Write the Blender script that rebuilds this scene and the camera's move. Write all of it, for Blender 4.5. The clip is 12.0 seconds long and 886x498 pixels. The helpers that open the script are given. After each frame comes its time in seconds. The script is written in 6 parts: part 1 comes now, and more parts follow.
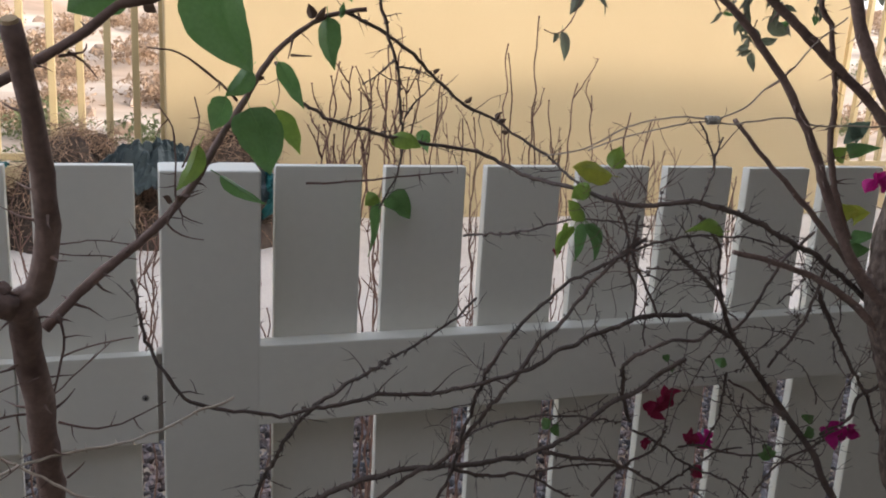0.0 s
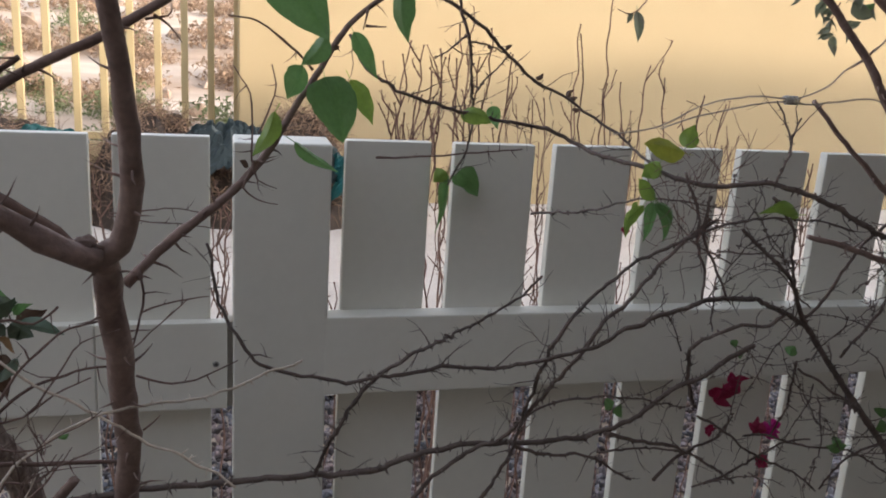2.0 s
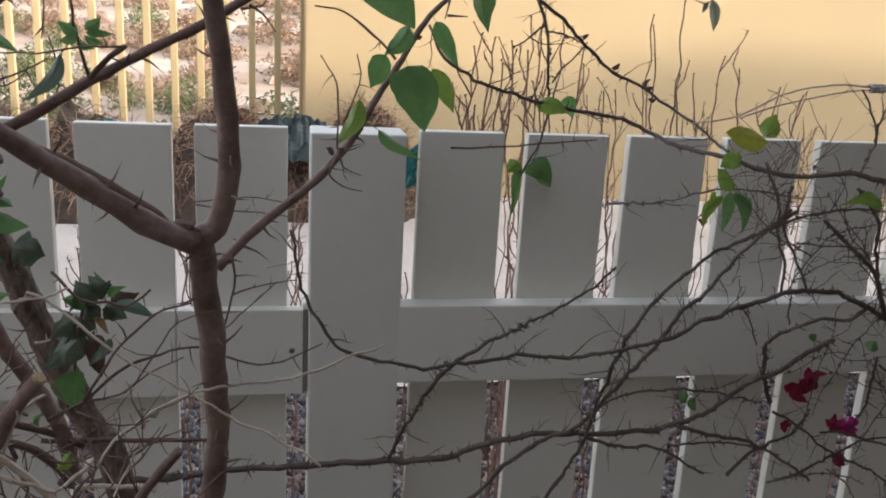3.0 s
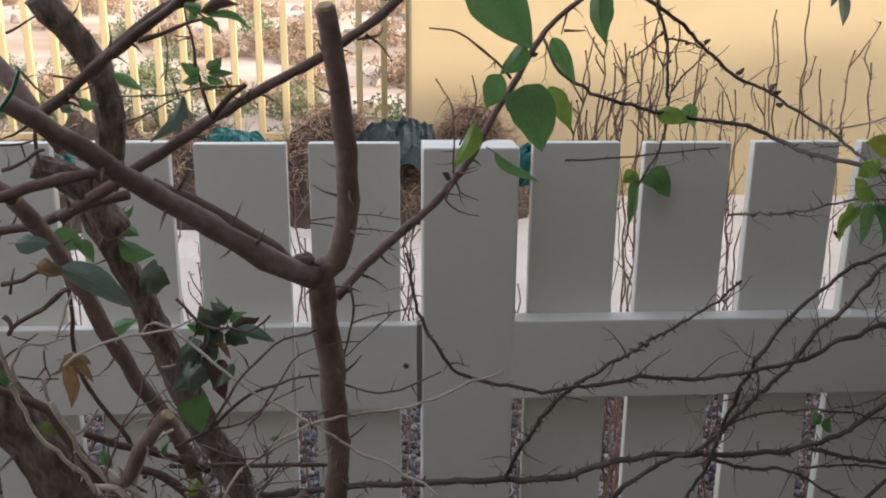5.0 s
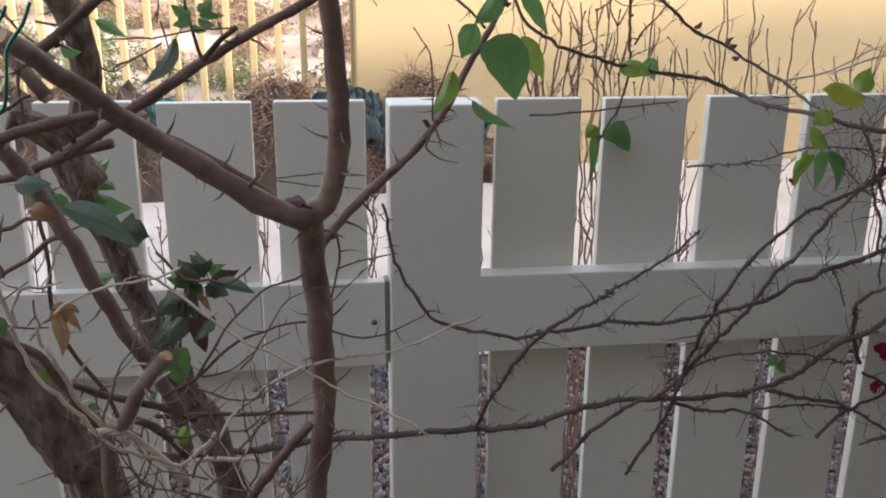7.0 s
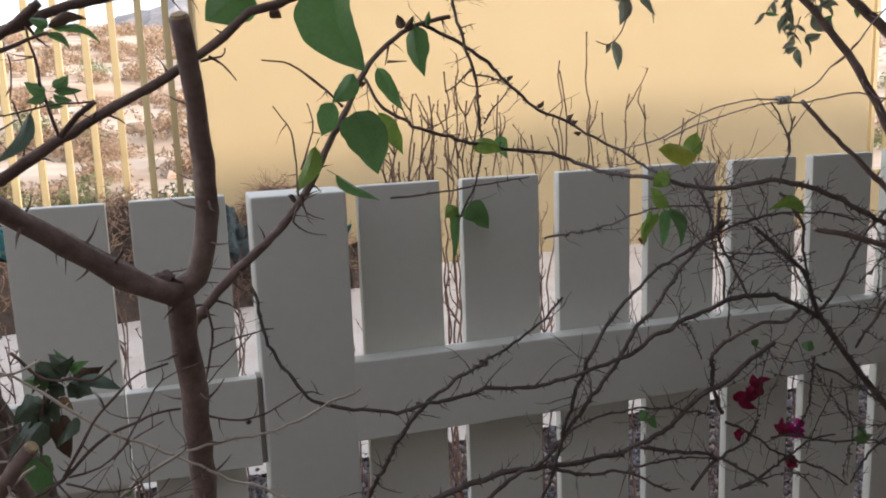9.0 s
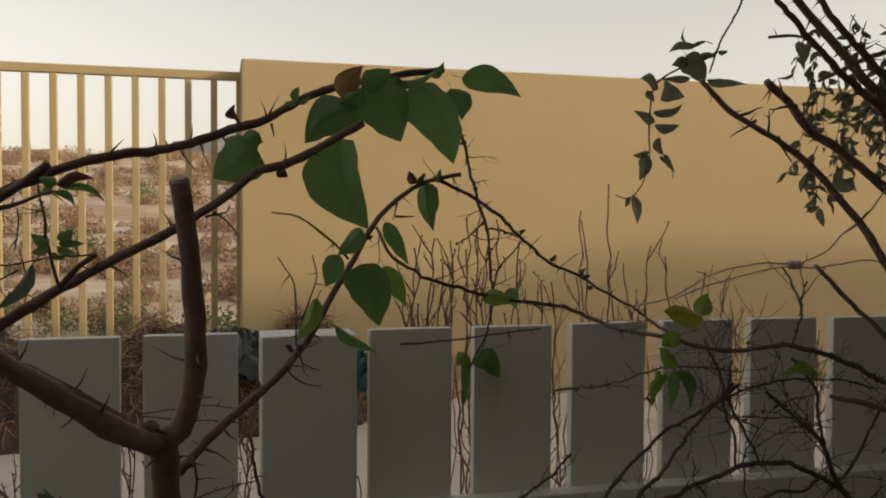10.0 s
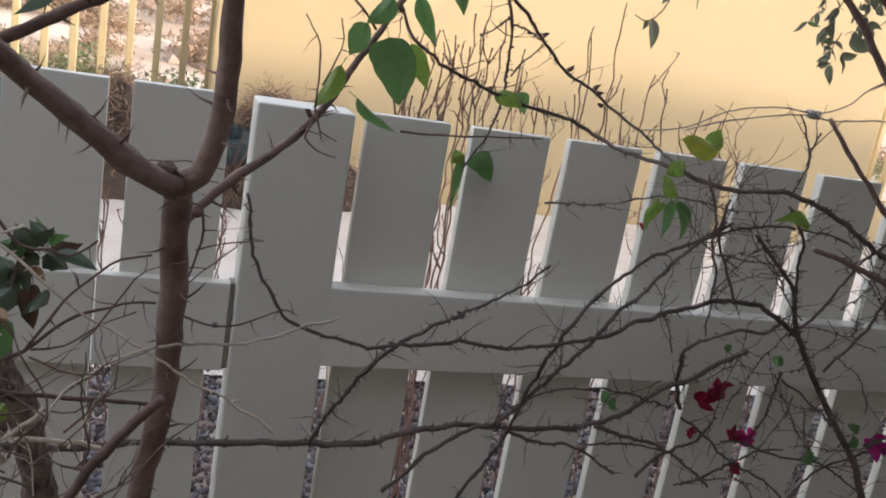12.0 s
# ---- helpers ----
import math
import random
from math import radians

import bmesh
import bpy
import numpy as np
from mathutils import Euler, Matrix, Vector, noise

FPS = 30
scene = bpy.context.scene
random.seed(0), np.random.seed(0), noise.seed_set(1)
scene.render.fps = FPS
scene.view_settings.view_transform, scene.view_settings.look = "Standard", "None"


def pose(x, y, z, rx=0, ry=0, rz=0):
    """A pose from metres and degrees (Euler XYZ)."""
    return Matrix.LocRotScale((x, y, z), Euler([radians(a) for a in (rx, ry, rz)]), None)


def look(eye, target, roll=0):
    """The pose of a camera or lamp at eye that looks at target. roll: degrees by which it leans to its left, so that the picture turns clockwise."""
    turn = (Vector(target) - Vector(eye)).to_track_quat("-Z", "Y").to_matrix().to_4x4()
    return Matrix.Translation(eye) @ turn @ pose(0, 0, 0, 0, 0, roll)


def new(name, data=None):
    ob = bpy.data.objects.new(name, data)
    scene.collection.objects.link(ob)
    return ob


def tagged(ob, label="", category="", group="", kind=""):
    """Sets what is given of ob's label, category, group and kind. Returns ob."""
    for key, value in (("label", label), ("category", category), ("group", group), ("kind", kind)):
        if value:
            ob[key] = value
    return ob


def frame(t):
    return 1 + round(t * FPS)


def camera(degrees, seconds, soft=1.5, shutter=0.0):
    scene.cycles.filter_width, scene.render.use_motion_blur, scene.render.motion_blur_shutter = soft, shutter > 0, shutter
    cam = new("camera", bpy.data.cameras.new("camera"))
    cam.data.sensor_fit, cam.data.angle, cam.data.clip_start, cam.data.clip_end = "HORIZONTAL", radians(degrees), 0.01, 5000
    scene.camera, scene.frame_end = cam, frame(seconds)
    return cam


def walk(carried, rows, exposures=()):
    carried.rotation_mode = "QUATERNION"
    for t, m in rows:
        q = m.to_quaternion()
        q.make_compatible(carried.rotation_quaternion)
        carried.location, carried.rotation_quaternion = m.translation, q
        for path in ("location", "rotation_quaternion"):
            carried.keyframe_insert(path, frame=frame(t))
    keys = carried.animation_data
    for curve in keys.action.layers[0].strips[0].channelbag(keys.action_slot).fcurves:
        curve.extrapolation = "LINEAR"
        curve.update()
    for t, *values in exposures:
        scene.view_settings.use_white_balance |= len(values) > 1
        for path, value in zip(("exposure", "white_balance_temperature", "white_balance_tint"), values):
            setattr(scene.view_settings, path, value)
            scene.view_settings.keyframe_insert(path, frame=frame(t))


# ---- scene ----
import itertools

cam = camera(53.7, 12.0, soft=1.9)
PATH = [
    (0, (-0.185, -1.351, 1.51), (0.447, 0.485, 1.033), 3.2),
    (0.5, (-0.208, -1.336, 1.499), (0.356, 0.509, 0.969), 3.6),
    (1, (-0.212, -1.336, 1.496), (0.307, 0.532, 1.0), 4.2),
    (1.5, (-0.211, -1.341, 1.492), (0.274, 0.536, 0.996), 4.1),
    (2, (-0.191, -1.359, 1.494), (0.301, 0.511, 0.982), 3.7),
    (2.5, (-0.192, -1.359, 1.482), (0.244, 0.519, 0.95), 3.5),
    (3, (-0.214, -1.365, 1.487), (0.146, 0.53, 0.957), 3.1),
    (3.5, (-0.229, -1.358, 1.483), (0.02, 0.555, 0.959), 2.4),
    (5.5, (-0.222, -1.329, 1.512), (-0.106, 0.586, 0.947), 0.4),
    (6, (-0.234, -1.324, 1.5), (-0.084, 0.578, 0.895), 1.3),
    (6.5, (-0.25, -1.341, 1.489), (-0.091, 0.554, 0.868), 1.1),
    (8.5, (-0.272, -1.371, 1.487), (0.345, 0.475, 1.025), -1.2),
    (9, (-0.274, -1.375, 1.451), (0.292, 0.508, 1.086), -2.0),
    (9.5, (-0.237, -1.368, 1.495), (0.256, 0.568, 1.397), 1.0),
    (10, (-0.238, -1.39, 1.476), (0.262, 0.546, 1.41), 0.3),
    (10.5, (-0.252, -1.382, 1.478), (0.291, 0.54, 1.375), 1.4),
    (11, (-0.263, -1.382, 1.475), (0.295, 0.523, 1.232), 4.4),
    (11.5, (-0.284, -1.337, 1.445), (0.306, 0.489, 0.913), 11.3),
    (12, (-0.289, -1.349, 1.45), (0.322, 0.491, 0.959), 9.9),
]
EXPOSURES = [(0, 1.77, 6330, 14), (1.5, 1.83, 6330, 14), (3.5, 1.87, 6330, 14), (5.5, 1.88, 6330, 14), (6.0, 1.91, 6330, 14), (6.5, 2.16, 6330, 14), (8.5, 2.06, 6330, 14), (9.0, 1.76, 6330, 14), (9.3, 1.21, 6330, 14), (9.6, 0.71, 7100, 13), (10.0, 0.35, 8000, 13), (10.9, 0.38, 8200, 13), (11.2, 0.84, 7200, 13), (11.5, 1.39, 6400, 14), (11.8, 1.81, 6330, 14), (12, 1.98, 6330, 14)]
walk(cam, [(t, look(eye, target, roll)) for t, eye, target, roll in PATH], EXPOSURES)


# ---- sky, sun and light ----
SUN_ELEVATION, SUN_AZIMUTH = radians(19), radians(122)
world = bpy.data.worlds.new("evening_sky")
scene.world = world
world.use_nodes = True
wn = world.node_tree
sky = wn.nodes.new("ShaderNodeTexSky")
sky.sky_type = "NISHITA"
sky.sun_disc = False
sky.sun_elevation, sky.sun_rotation = SUN_ELEVATION, SUN_AZIMUTH
sky.air_density, sky.dust_density, sky.ozone_density = 1.0, 2.5, 1.0
# dusty haze, paler towards the horizon all round
where, split, rise, fall, haze = (wn.nodes.new("ShaderNode" + k) for k in ("TexCoord", "SeparateXYZ", "Math", "Math", "VectorMath"))
rise.operation, rise.use_clamp, fall.operation, haze.operation = "SUBTRACT", True, "POWER", "MULTIPLY_ADD"
rise.inputs[0].default_value, fall.inputs[1].default_value = 1.0, 2.2
haze.inputs[1].default_value = (0.84, 0.89, 0.93)
wn.links.new(where.outputs["Generated"], split.inputs[0])
wn.links.new(split.outputs[2], rise.inputs[1])
wn.links.new(rise.outputs[0], fall.inputs[0])
wn.links.new(fall.outputs[0], haze.inputs[0])
pale = wn.nodes.new("ShaderNodeHueSaturation")
pale.inputs["Saturation"].default_value = 0.38
wn.links.new(sky.outputs[0], pale.inputs["Color"])
wn.links.new(pale.outputs[0], haze.inputs[2])
wn.links.new(haze.outputs[0], wn.nodes["Background"].inputs[0])
wn.nodes["Background"].inputs[1].default_value = 0.15

sun_data = bpy.data.lights.new("sun", "SUN")
sun_data.energy, sun_data.angle, sun_data.color = 1.25, radians(1.1), (1.0, 0.84, 0.66)
sun = new("sun", sun_data)
to_sun = Vector((math.sin(SUN_AZIMUTH) * math.cos(SUN_ELEVATION), math.cos(SUN_AZIMUTH) * math.cos(SUN_ELEVATION), math.sin(SUN_ELEVATION)))
sun.rotation_euler = to_sun.to_track_quat("Z", "Y").to_euler()
sun.location = to_sun * 60


# ---- materials ----
def material(name, colour, rough=0.8, second=None, scale=6.0, fine=90.0, mix=0.5, bump=0.15, bump_scale=None, metal=0.0, vary=0.0, spec=0.4, coords="Object", stretch=(1, 1, 1), sheer=0.0, speck=0.18):
    """A surface with broad stains, a fine grain, relief, and a slight shift from piece to piece."""
    m = bpy.data.materials.new(name)
    m.use_nodes = True
    t = m.node_tree
    n, link = t.nodes, t.links.new
    b = n["Principled BSDF"]
    tc, mp = n.new("ShaderNodeTexCoord"), n.new("ShaderNodeMapping")
    mp.inputs["Scale"].default_value = stretch
    link(tc.outputs[coords], mp.inputs[0])
    broad, grain = n.new("ShaderNodeTexNoise"), n.new("ShaderNodeTexNoise")
    broad.inputs["Scale"].default_value, broad.inputs["Detail"].default_value = scale, 5
    grain.inputs["Scale"].default_value, grain.inputs["Detail"].default_value = fine, 4
    link(mp.outputs[0], broad.inputs[0])
    link(mp.outputs[0], grain.inputs[0])
    ramp = n.new("ShaderNodeMapRange")
    ramp.inputs[1].default_value, ramp.inputs[2].default_value = 0.35, 0.68
    link(broad.outputs[0], ramp.inputs[0])
    col = n.new("ShaderNodeMix")
    col.data_type = "RGBA"
    second = second or tuple(c * 0.8 for c in colour)
    col.inputs[6].default_value, col.inputs[7].default_value = (*colour, 1), (*second, 1)
    amount = n.new("ShaderNodeMath")
    amount.operation = "MULTIPLY"
    amount.inputs[1].default_value = mix
    link(ramp.outputs[0], amount.inputs[0])
    link(amount.outputs[0], col.inputs[0])
    hsv = n.new("ShaderNodeHueSaturation")
    link(col.outputs[2], hsv.inputs["Color"])
    val = n.new("ShaderNodeMapRange")
    val.inputs[1].default_value, val.inputs[2].default_value = 0.25, 0.75
    val.inputs[3].default_value, val.inputs[4].default_value = 1 - speck, 1 + speck
    link(grain.outputs[0], val.inputs[0])
    if vary:
        info, rnd, mul = n.new("ShaderNodeObjectInfo"), n.new("ShaderNodeMapRange"), n.new("ShaderNodeMath")
        isl = n.new("ShaderNodeNewGeometry")
        add, wrap = n.new("ShaderNodeMath"), n.new("ShaderNodeMath")
        add.operation, wrap.operation, mul.operation = "ADD", "FRACT", "MULTIPLY"
        link(info.outputs["Random"], add.inputs[0])
        link(isl.outputs["Random Per Island"], add.inputs[1])
        link(add.outputs[0], wrap.inputs[0])
        rnd.inputs[3].default_value, rnd.inputs[4].default_value = 1 - vary, 1 + vary
        link(wrap.outputs[0], rnd.inputs[0])
        link(rnd.outputs[0], mul.inputs[0])
        link(val.outputs[0], mul.inputs[1])
        link(mul.outputs[0], hsv.inputs["Value"])
    else:
        link(val.outputs[0], hsv.inputs["Value"])
    link(hsv.outputs[0], b.inputs["Base Color"])
    rr = n.new("ShaderNodeMapRange")
    rr.inputs[3].default_value, rr.inputs[4].default_value = max(rough - 0.12, 0.05), min(rough + 0.1, 1)
    link(broad.outputs[0], rr.inputs[0])
    link(rr.outputs[0], b.inputs["Roughness"])
    b.inputs["Metallic"].default_value = metal
    b.inputs["Specular IOR Level"].default_value = spec
    if bump:
        bp = n.new("ShaderNodeBump")
        bp.inputs["Strength"].default_value, bp.inputs["Distance"].default_value = bump, 0.004
        src = grain
        if bump_scale:
            src = n.new("ShaderNodeTexNoise")
            src.inputs["Scale"].default_value, src.inputs["Detail"].default_value = bump_scale, 6
            link(mp.outputs[0], src.inputs[0])
        link(src.outputs[0], bp.inputs["Height"])
        link(bp.outputs[0], b.inputs["Normal"])
    if sheer:
        tr, ms = n.new("ShaderNodeBsdfTranslucent"), n.new("ShaderNodeMixShader")
        link(hsv.outputs[0], tr.inputs[0])
        ms.inputs[0].default_value = sheer
        link(b.outputs[0], ms.inputs[1])
        link(tr.outputs[0], ms.inputs[2])
        link(ms.outputs[0], n["Material Output"].inputs[0])
    return m


FENCE_PAINT = material("fence_paint", (0.76, 0.75, 0.68), 0.5, (0.715, 0.705, 0.63), 3.0, 60, 0.6, 0.05, 35, vary=0.03, speck=0.02)
RENDER_BEIGE = material("beige_render", (0.55, 0.435, 0.25), 0.9, (0.51, 0.397, 0.225), 0.9, 160, 0.6, 0.25, 120, speck=0.05)
BAR_PAINT = material("bar_paint", (0.58, 0.46, 0.25), 0.45, (0.50, 0.40, 0.22), 5, 80, 0.5, 0.05, speck=0.03)
PLASTER = material("house_plaster", (0.36, 0.33, 0.30), 0.9, (0.30, 0.27, 0.25), 1.0, 60, 0.6, 0.2)
SAND = material("pale_sand", (0.58, 0.535, 0.485), 0.95, (0.46, 0.40, 0.35), 2.5, 140, 0.7, 0.6, 60)
# Stretched brown patches in the sand colour stand for far scrub and its shade.
DESERT = material("desert_sand", (0.58, 0.49, 0.395), 0.95, (0.34, 0.24, 0.165), 0.42, 2.4, 0.95, 0.5, 6, stretch=(0.35, 1.0, 1.0))
SOIL = material("garden_soil", (0.20, 0.165, 0.125), 0.95, (0.13, 0.105, 0.08), 4, 90, 0.7, 0.7, 40)
STEEL = material("dull_steel", (0.35, 0.35, 0.34), 0.45, None, 40, 200, 0.5, 0.05, metal=0.9)
# Grey-brown for the strip that gives the rail joint its shadow line.
JOINT_SHADE = material("joint_shade_grey", (0.40, 0.36, 0.32), 0.9, (0.27, 0.24, 0.21), 12, 150, 0.8, 0.4, stretch=(1, 1, 0.15))
DARK = material("screw_recess_shade", (0.03, 0.03, 0.03), 0.8)


# ---- small builders ----
def part(name, bm, mat, parent=None, label="", smooth=False):
    me = bpy.data.meshes.new(name)
    bm.to_mesh(me)
    bm.free()
    if smooth:
        me.polygons.foreach_set("use_smooth", [True] * len(me.polygons))
    me.materials.append(mat)
    ob = new(name, me)
    if parent:
        ob.parent = parent
    return tagged(ob, label)


def thing(name, label, category, at=(0, 0, 0), group="", kind=""):
    ob = new(name)
    ob.empty_display_size = 0.05
    ob.location = at
    return tagged(ob, label, category, group, kind)


def box(x0, x1, y0, y1, z0, z1, bevel=0.0, segs=2, bm=None):
    bm = bm or bmesh.new()
    r = bmesh.ops.create_cube(bm, size=1, matrix=Matrix.Translation(((x0 + x1) / 2, (y0 + y1) / 2, (z0 + z1) / 2)) @ Matrix.Diagonal((x1 - x0, y1 - y0, z1 - z0, 1)))
    if bevel:
        es = list({e for v in r["verts"] for e in v.link_edges})
        bmesh.ops.bevel(bm, geom=es, offset=bevel, segments=segs, affect="EDGES", profile=0.6)
    return bm


rng = random.Random(7)


# ---- ground ----
def height(x, y):
    """The lie of the land: flat by the fence, a sandy rise behind the railing, a ridge far off."""
    z = 0.0
    if y < 0.3:
        return 0.02 * noise.noise(Vector((x * 1.3, y * 1.3, 0)))
    z += 0.08 * min(1, (y - 0.3) / 3.0)
    z += 0.015 * noise.noise(Vector((x * 2.1, y * 2.1, 3)))
    if y > 5.8:
        d = y - 5.8
        z += 0.084 * d * min(1.0, d / 14) if d < 110 else 0.084 * 110 - 0.05 * min(d - 110, 60)
        z += min(1, d / 6) * (0.35 * noise.noise(Vector((x * 0.11, y * 0.2, 5))) + 0.12 * noise.noise(Vector((x * 0.5, y * 0.8, 1))))
        if d > 40:
            z += min(1, (d - 40) / 60) * 2.0 * noise.noise(Vector((x * 0.02, y * 0.02, 9)))
    return z


def ground_sheet(name, xs, ys, mat, label, category):
    bm = bmesh.new()
    rows = [[bm.verts.new((x, y, height(x, y))) for x in xs] for y in ys]
    for a, b in zip(rows, rows[1:]):
        for i in range(len(xs) - 1):
            bm.faces.new((a[i], a[i + 1], b[i + 1], b[i]))
    return tagged(part(name, bm, mat, smooth=True), label, category, kind="structure")


def spread(a, b, n, power=1.0):
    return [a + (b - a) * (i / n) ** power for i in range(n + 1)]


wide = [-x for x in reversed(spread(4, 900, 44, 2.4))] + spread(-3.9, 3.9, 52) + spread(4, 900, 44, 2.4)
ground_sheet("ground", wide, spread(-60, -3, 12) + spread(-2.5, 0.25, 10) + spread(0.3, 5.8, 44) + spread(6.0, 900, 130, 2.6), DESERT, "pale desert sand rising to a low brown ridge", "ground")


# ---- the boundary wall and its railings ----
WALL_Y, BAR_Y, WALL_L, WALL_R, WALL_TOP = 5.0, 5.3, -0.07, 5.62, 2.615
tagged(part("wall_north", box(WALL_L, WALL_R, WALL_Y, WALL_Y + 0.5, -0.3, WALL_TOP, 0.018, 3), RENDER_BEIGE), "smooth beige rendered boundary wall with a clean rounded top edge", "wall", kind="structure")


def railing(x0, x1, first):
    r = thing("railing", "beige painted steel railing of square upright bars beside the wall", "railing", (x0, BAR_Y, 0.1), "railings along the boundary")
    def add(name, x, y0, y1, z0, z1, w):
        part(name, box(x[0] - x0, x[1] - x0, y0, y1, z0 - 0.1, z1 - 0.1, 0.004, 1), BAR_PAINT, r)
    add("top_rail", (x0, x1), -0.03, 0.03, 2.497, 2.56, 0)
    add("bottom_rail", (x0, x1), -0.03, 0.03, 0.50, 0.55, 0)
    x = first
    while x0 < x < x1:
        add("bar", (x - 0.024, x + 0.024), -0.024, 0.024, 0.55, 2.497, 0)
        x += 0.1825
    p = part("plinth", box(0, x1 - x0, -0.1, 0.1, -0.3, 0.37, 0.01, 2), RENDER_BEIGE, r, "low beige rendered plinth")
    return r


railing(-9.9, WALL_L, -9.9 + (9.643 % 0.1825))
railing(WALL_R, 13.0, WALL_R + 0.12)


# ---- an unseen house added behind, which shades the garden ----
house = thing("house", "unseen plain house behind the garden, added to cast its shade", "house", (0, -5.0, 0))
part("wall", box(-16, 15.6, -0.6, 0, -0.3, 7.33), PLASTER, house)
# Unseen wall; its top outline is shaped to cast the boundary wall's shadow edge.
bm = bmesh.new()
shadow_profile = [(15.6, -0.3), (42, -0.3), (42, 7.55), (21.0, 7.72), (19.2, 7.76), (17.4, 7.54), (15.6, 7.34)]
front, back = ([bm.verts.new((x, y, z)) for x, z in shadow_profile] for y in (0, -0.6))
bm.faces.new(front)
bm.faces.new(back[::-1])
for i in range(len(shadow_profile)):
    j = (i + 1) % len(shadow_profile)
    bm.faces.new((front[i], back[i], back[j], front[j]))
bmesh.ops.recalc_face_normals(bm, faces=bm.faces)
part("shadow_profile_wall", bm, PLASTER, house)
# Slabs out of view, sized to hold sky light off the fence, more on the right.
part("unseen_shade_slab_left", box(-16, 0.5, -0.01, 1.0, 2.95, 3.1), PLASTER, house)
part("unseen_shade_slab_right", box(0.504, 42, -0.01, 4.4, 2.95, 3.1), PLASTER, house)
# Added walls out of view that close the sides and darken the right fence.
part("unseen_shade_wall_front", box(2.0, 2.2, 4.404, 5.0, -0.3, 2.6), PLASTER, house)
part("unseen_shade_wall_back", box(2.0, 2.2, 0.004, 4.396, -0.3, 2.946), PLASTER, house)
part("unseen_closing_wall", box(-16.5, -16, -0.6, 4.6, -0.3, 4.5), PLASTER, house)


# ---- the white picket fence ----
fence = thing("picket_fence", "white painted wooden picket fence with wide flat boards", "fence", (0, 0, 0))
W, PITCH, TOP = 0.138, 0.175, 1.30


def picket(x, w=W, top=TOP, y=0.0):
    part("picket", box(x, x + w, y, y + 0.021, 0.1, top, 0.0025, 2), FENCE_PAINT, fence)


for i in range(0, 24):
    picket(i * PITCH + rng.uniform(-0.002, 0.002), top=TOP + rng.uniform(-0.002, 0.002))
for i in range(0, 18):
    picket(-0.348 - i * 0.1745 + rng.uniform(-0.002, 0.002), top=TOP - 0.001 + rng.uniform(-0.002, 0.002), w=0.14)
part("post", box(-0.173, -0.0265, -0.040, 0.045, 0.05, 1.297, 0.004, 3), FENCE_PAINT, fence)
part("rail", box(-0.06, 4.2, -0.0395, -0.0005, 0.885, 1.020, 0.003, 2), FENCE_PAINT, fence)
part("rail", box(-0.06, 4.2, -0.0395, -0.0005, 0.24, 0.375, 0.003, 2), FENCE_PAINT, fence)
left_rail = part("rail", box(-0.377, -0.1815, -0.022, -0.0005, 0.862, 1.009, 0.002, 2), FENCE_PAINT, fence)
part("rail", box(-3.45, -0.3795, -0.022, -0.0005, 0.862, 1.009, 0.002, 2), FENCE_PAINT, fence)
part("rail", box(-3.45, -0.1815, -0.022, -0.0005, 0.24, 0.375, 0.002, 2), FENCE_PAINT, fence)
# Added strips close the rail joint; their darker colour stands for its shade.
for z0, z1 in ((0.862, 1.007), (0.24, 0.374)):
    part("joint_shade_strip", box(-0.1812, -0.1733, -0.013, 0.018, z0, z1, 0.001, 1), JOINT_SHADE, fence, "dark strip added in the joint for its line of shade")
bm = bmesh.new()
bmesh.ops.create_cone(bm, cap_ends=True, segments=20, radius1=0.0052, radius2=0.0042, depth=0.0022, matrix=Matrix.Translation((-0.199, -0.0231, 0.939)) @ Matrix.Rotation(radians(90), 4, "X"))
screw = part("screw", bm, STEEL, left_rail, "small round steel screw head")
# Slightly raised near-black cross, painting the shade inside the screw's recess.
bm = box(-0.2015, -0.1965, -0.0246, -0.0238, 0.9382, 0.9398)
box(-0.1998, -0.1982, -0.0246, -0.0238, 0.9365, 0.9415, bm=bm)
part("slot", bm, DARK, left_rail)

# ---- stems and fibres ----
def spline(points, step):
    """Points along a smooth curve through the given ones, with the share of the way at each."""
    ps = [Vector(p) for p in points]
    ps = [2 * ps[0] - ps[1]] + ps + [2 * ps[-1] - ps[-2]]
    out = []
    for a, b, c, d in zip(ps, ps[1:], ps[2:], ps[3:]):
        n = max(2, int((c - b).length / step))
        for i in range(n):
            t = i / n
            out.append(0.5 * ((2 * b) + (c - a) * t + (2 * a - 5 * b + 4 * c - d) * t * t + (3 * b - a - 3 * c + d) * t ** 3))
    out.append(ps[-2])
    return out


def tube(bm, line, radius, sides=8, rough=0.0, seed=0, cap=True):
    """A round stem along a line; radius(share) gives its thickness, rough its unevenness."""
    n = len(line)
    up = Vector((0.31, 0.52, 0.8)).normalized()
    rings, side = [], None
    for i, p in enumerate(line):
        d = (line[min(i + 1, n - 1)] - line[max(i - 1, 0)]).normalized()
        side = (side - d * side.dot(d)) if side else d.cross(up)
        side.normalize()
        other = d.cross(side)
        r0, ring = radius(i / (n - 1)), []
        for k in range(sides):
            a = 2 * math.pi * k / sides
            v = side * math.cos(a) + other * math.sin(a)
            r = r0 * (1 + rough * noise.noise(Vector((p.x * 60 + v.x, p.y * 60 + v.y, p.z * 45 + v.z + seed))))
            ring.append(bm.verts.new(p + v * r))
        rings.append(ring)
    for a, b in zip(rings, rings[1:]):
        for k in range(sides):
            bm.faces.new((a[k], a[(k + 1) % sides], b[(k + 1) % sides], b[k]))
    if cap:
        bm.faces.new(list(reversed(rings[0])))
        bm.faces.new(rings[-1])
    return rings


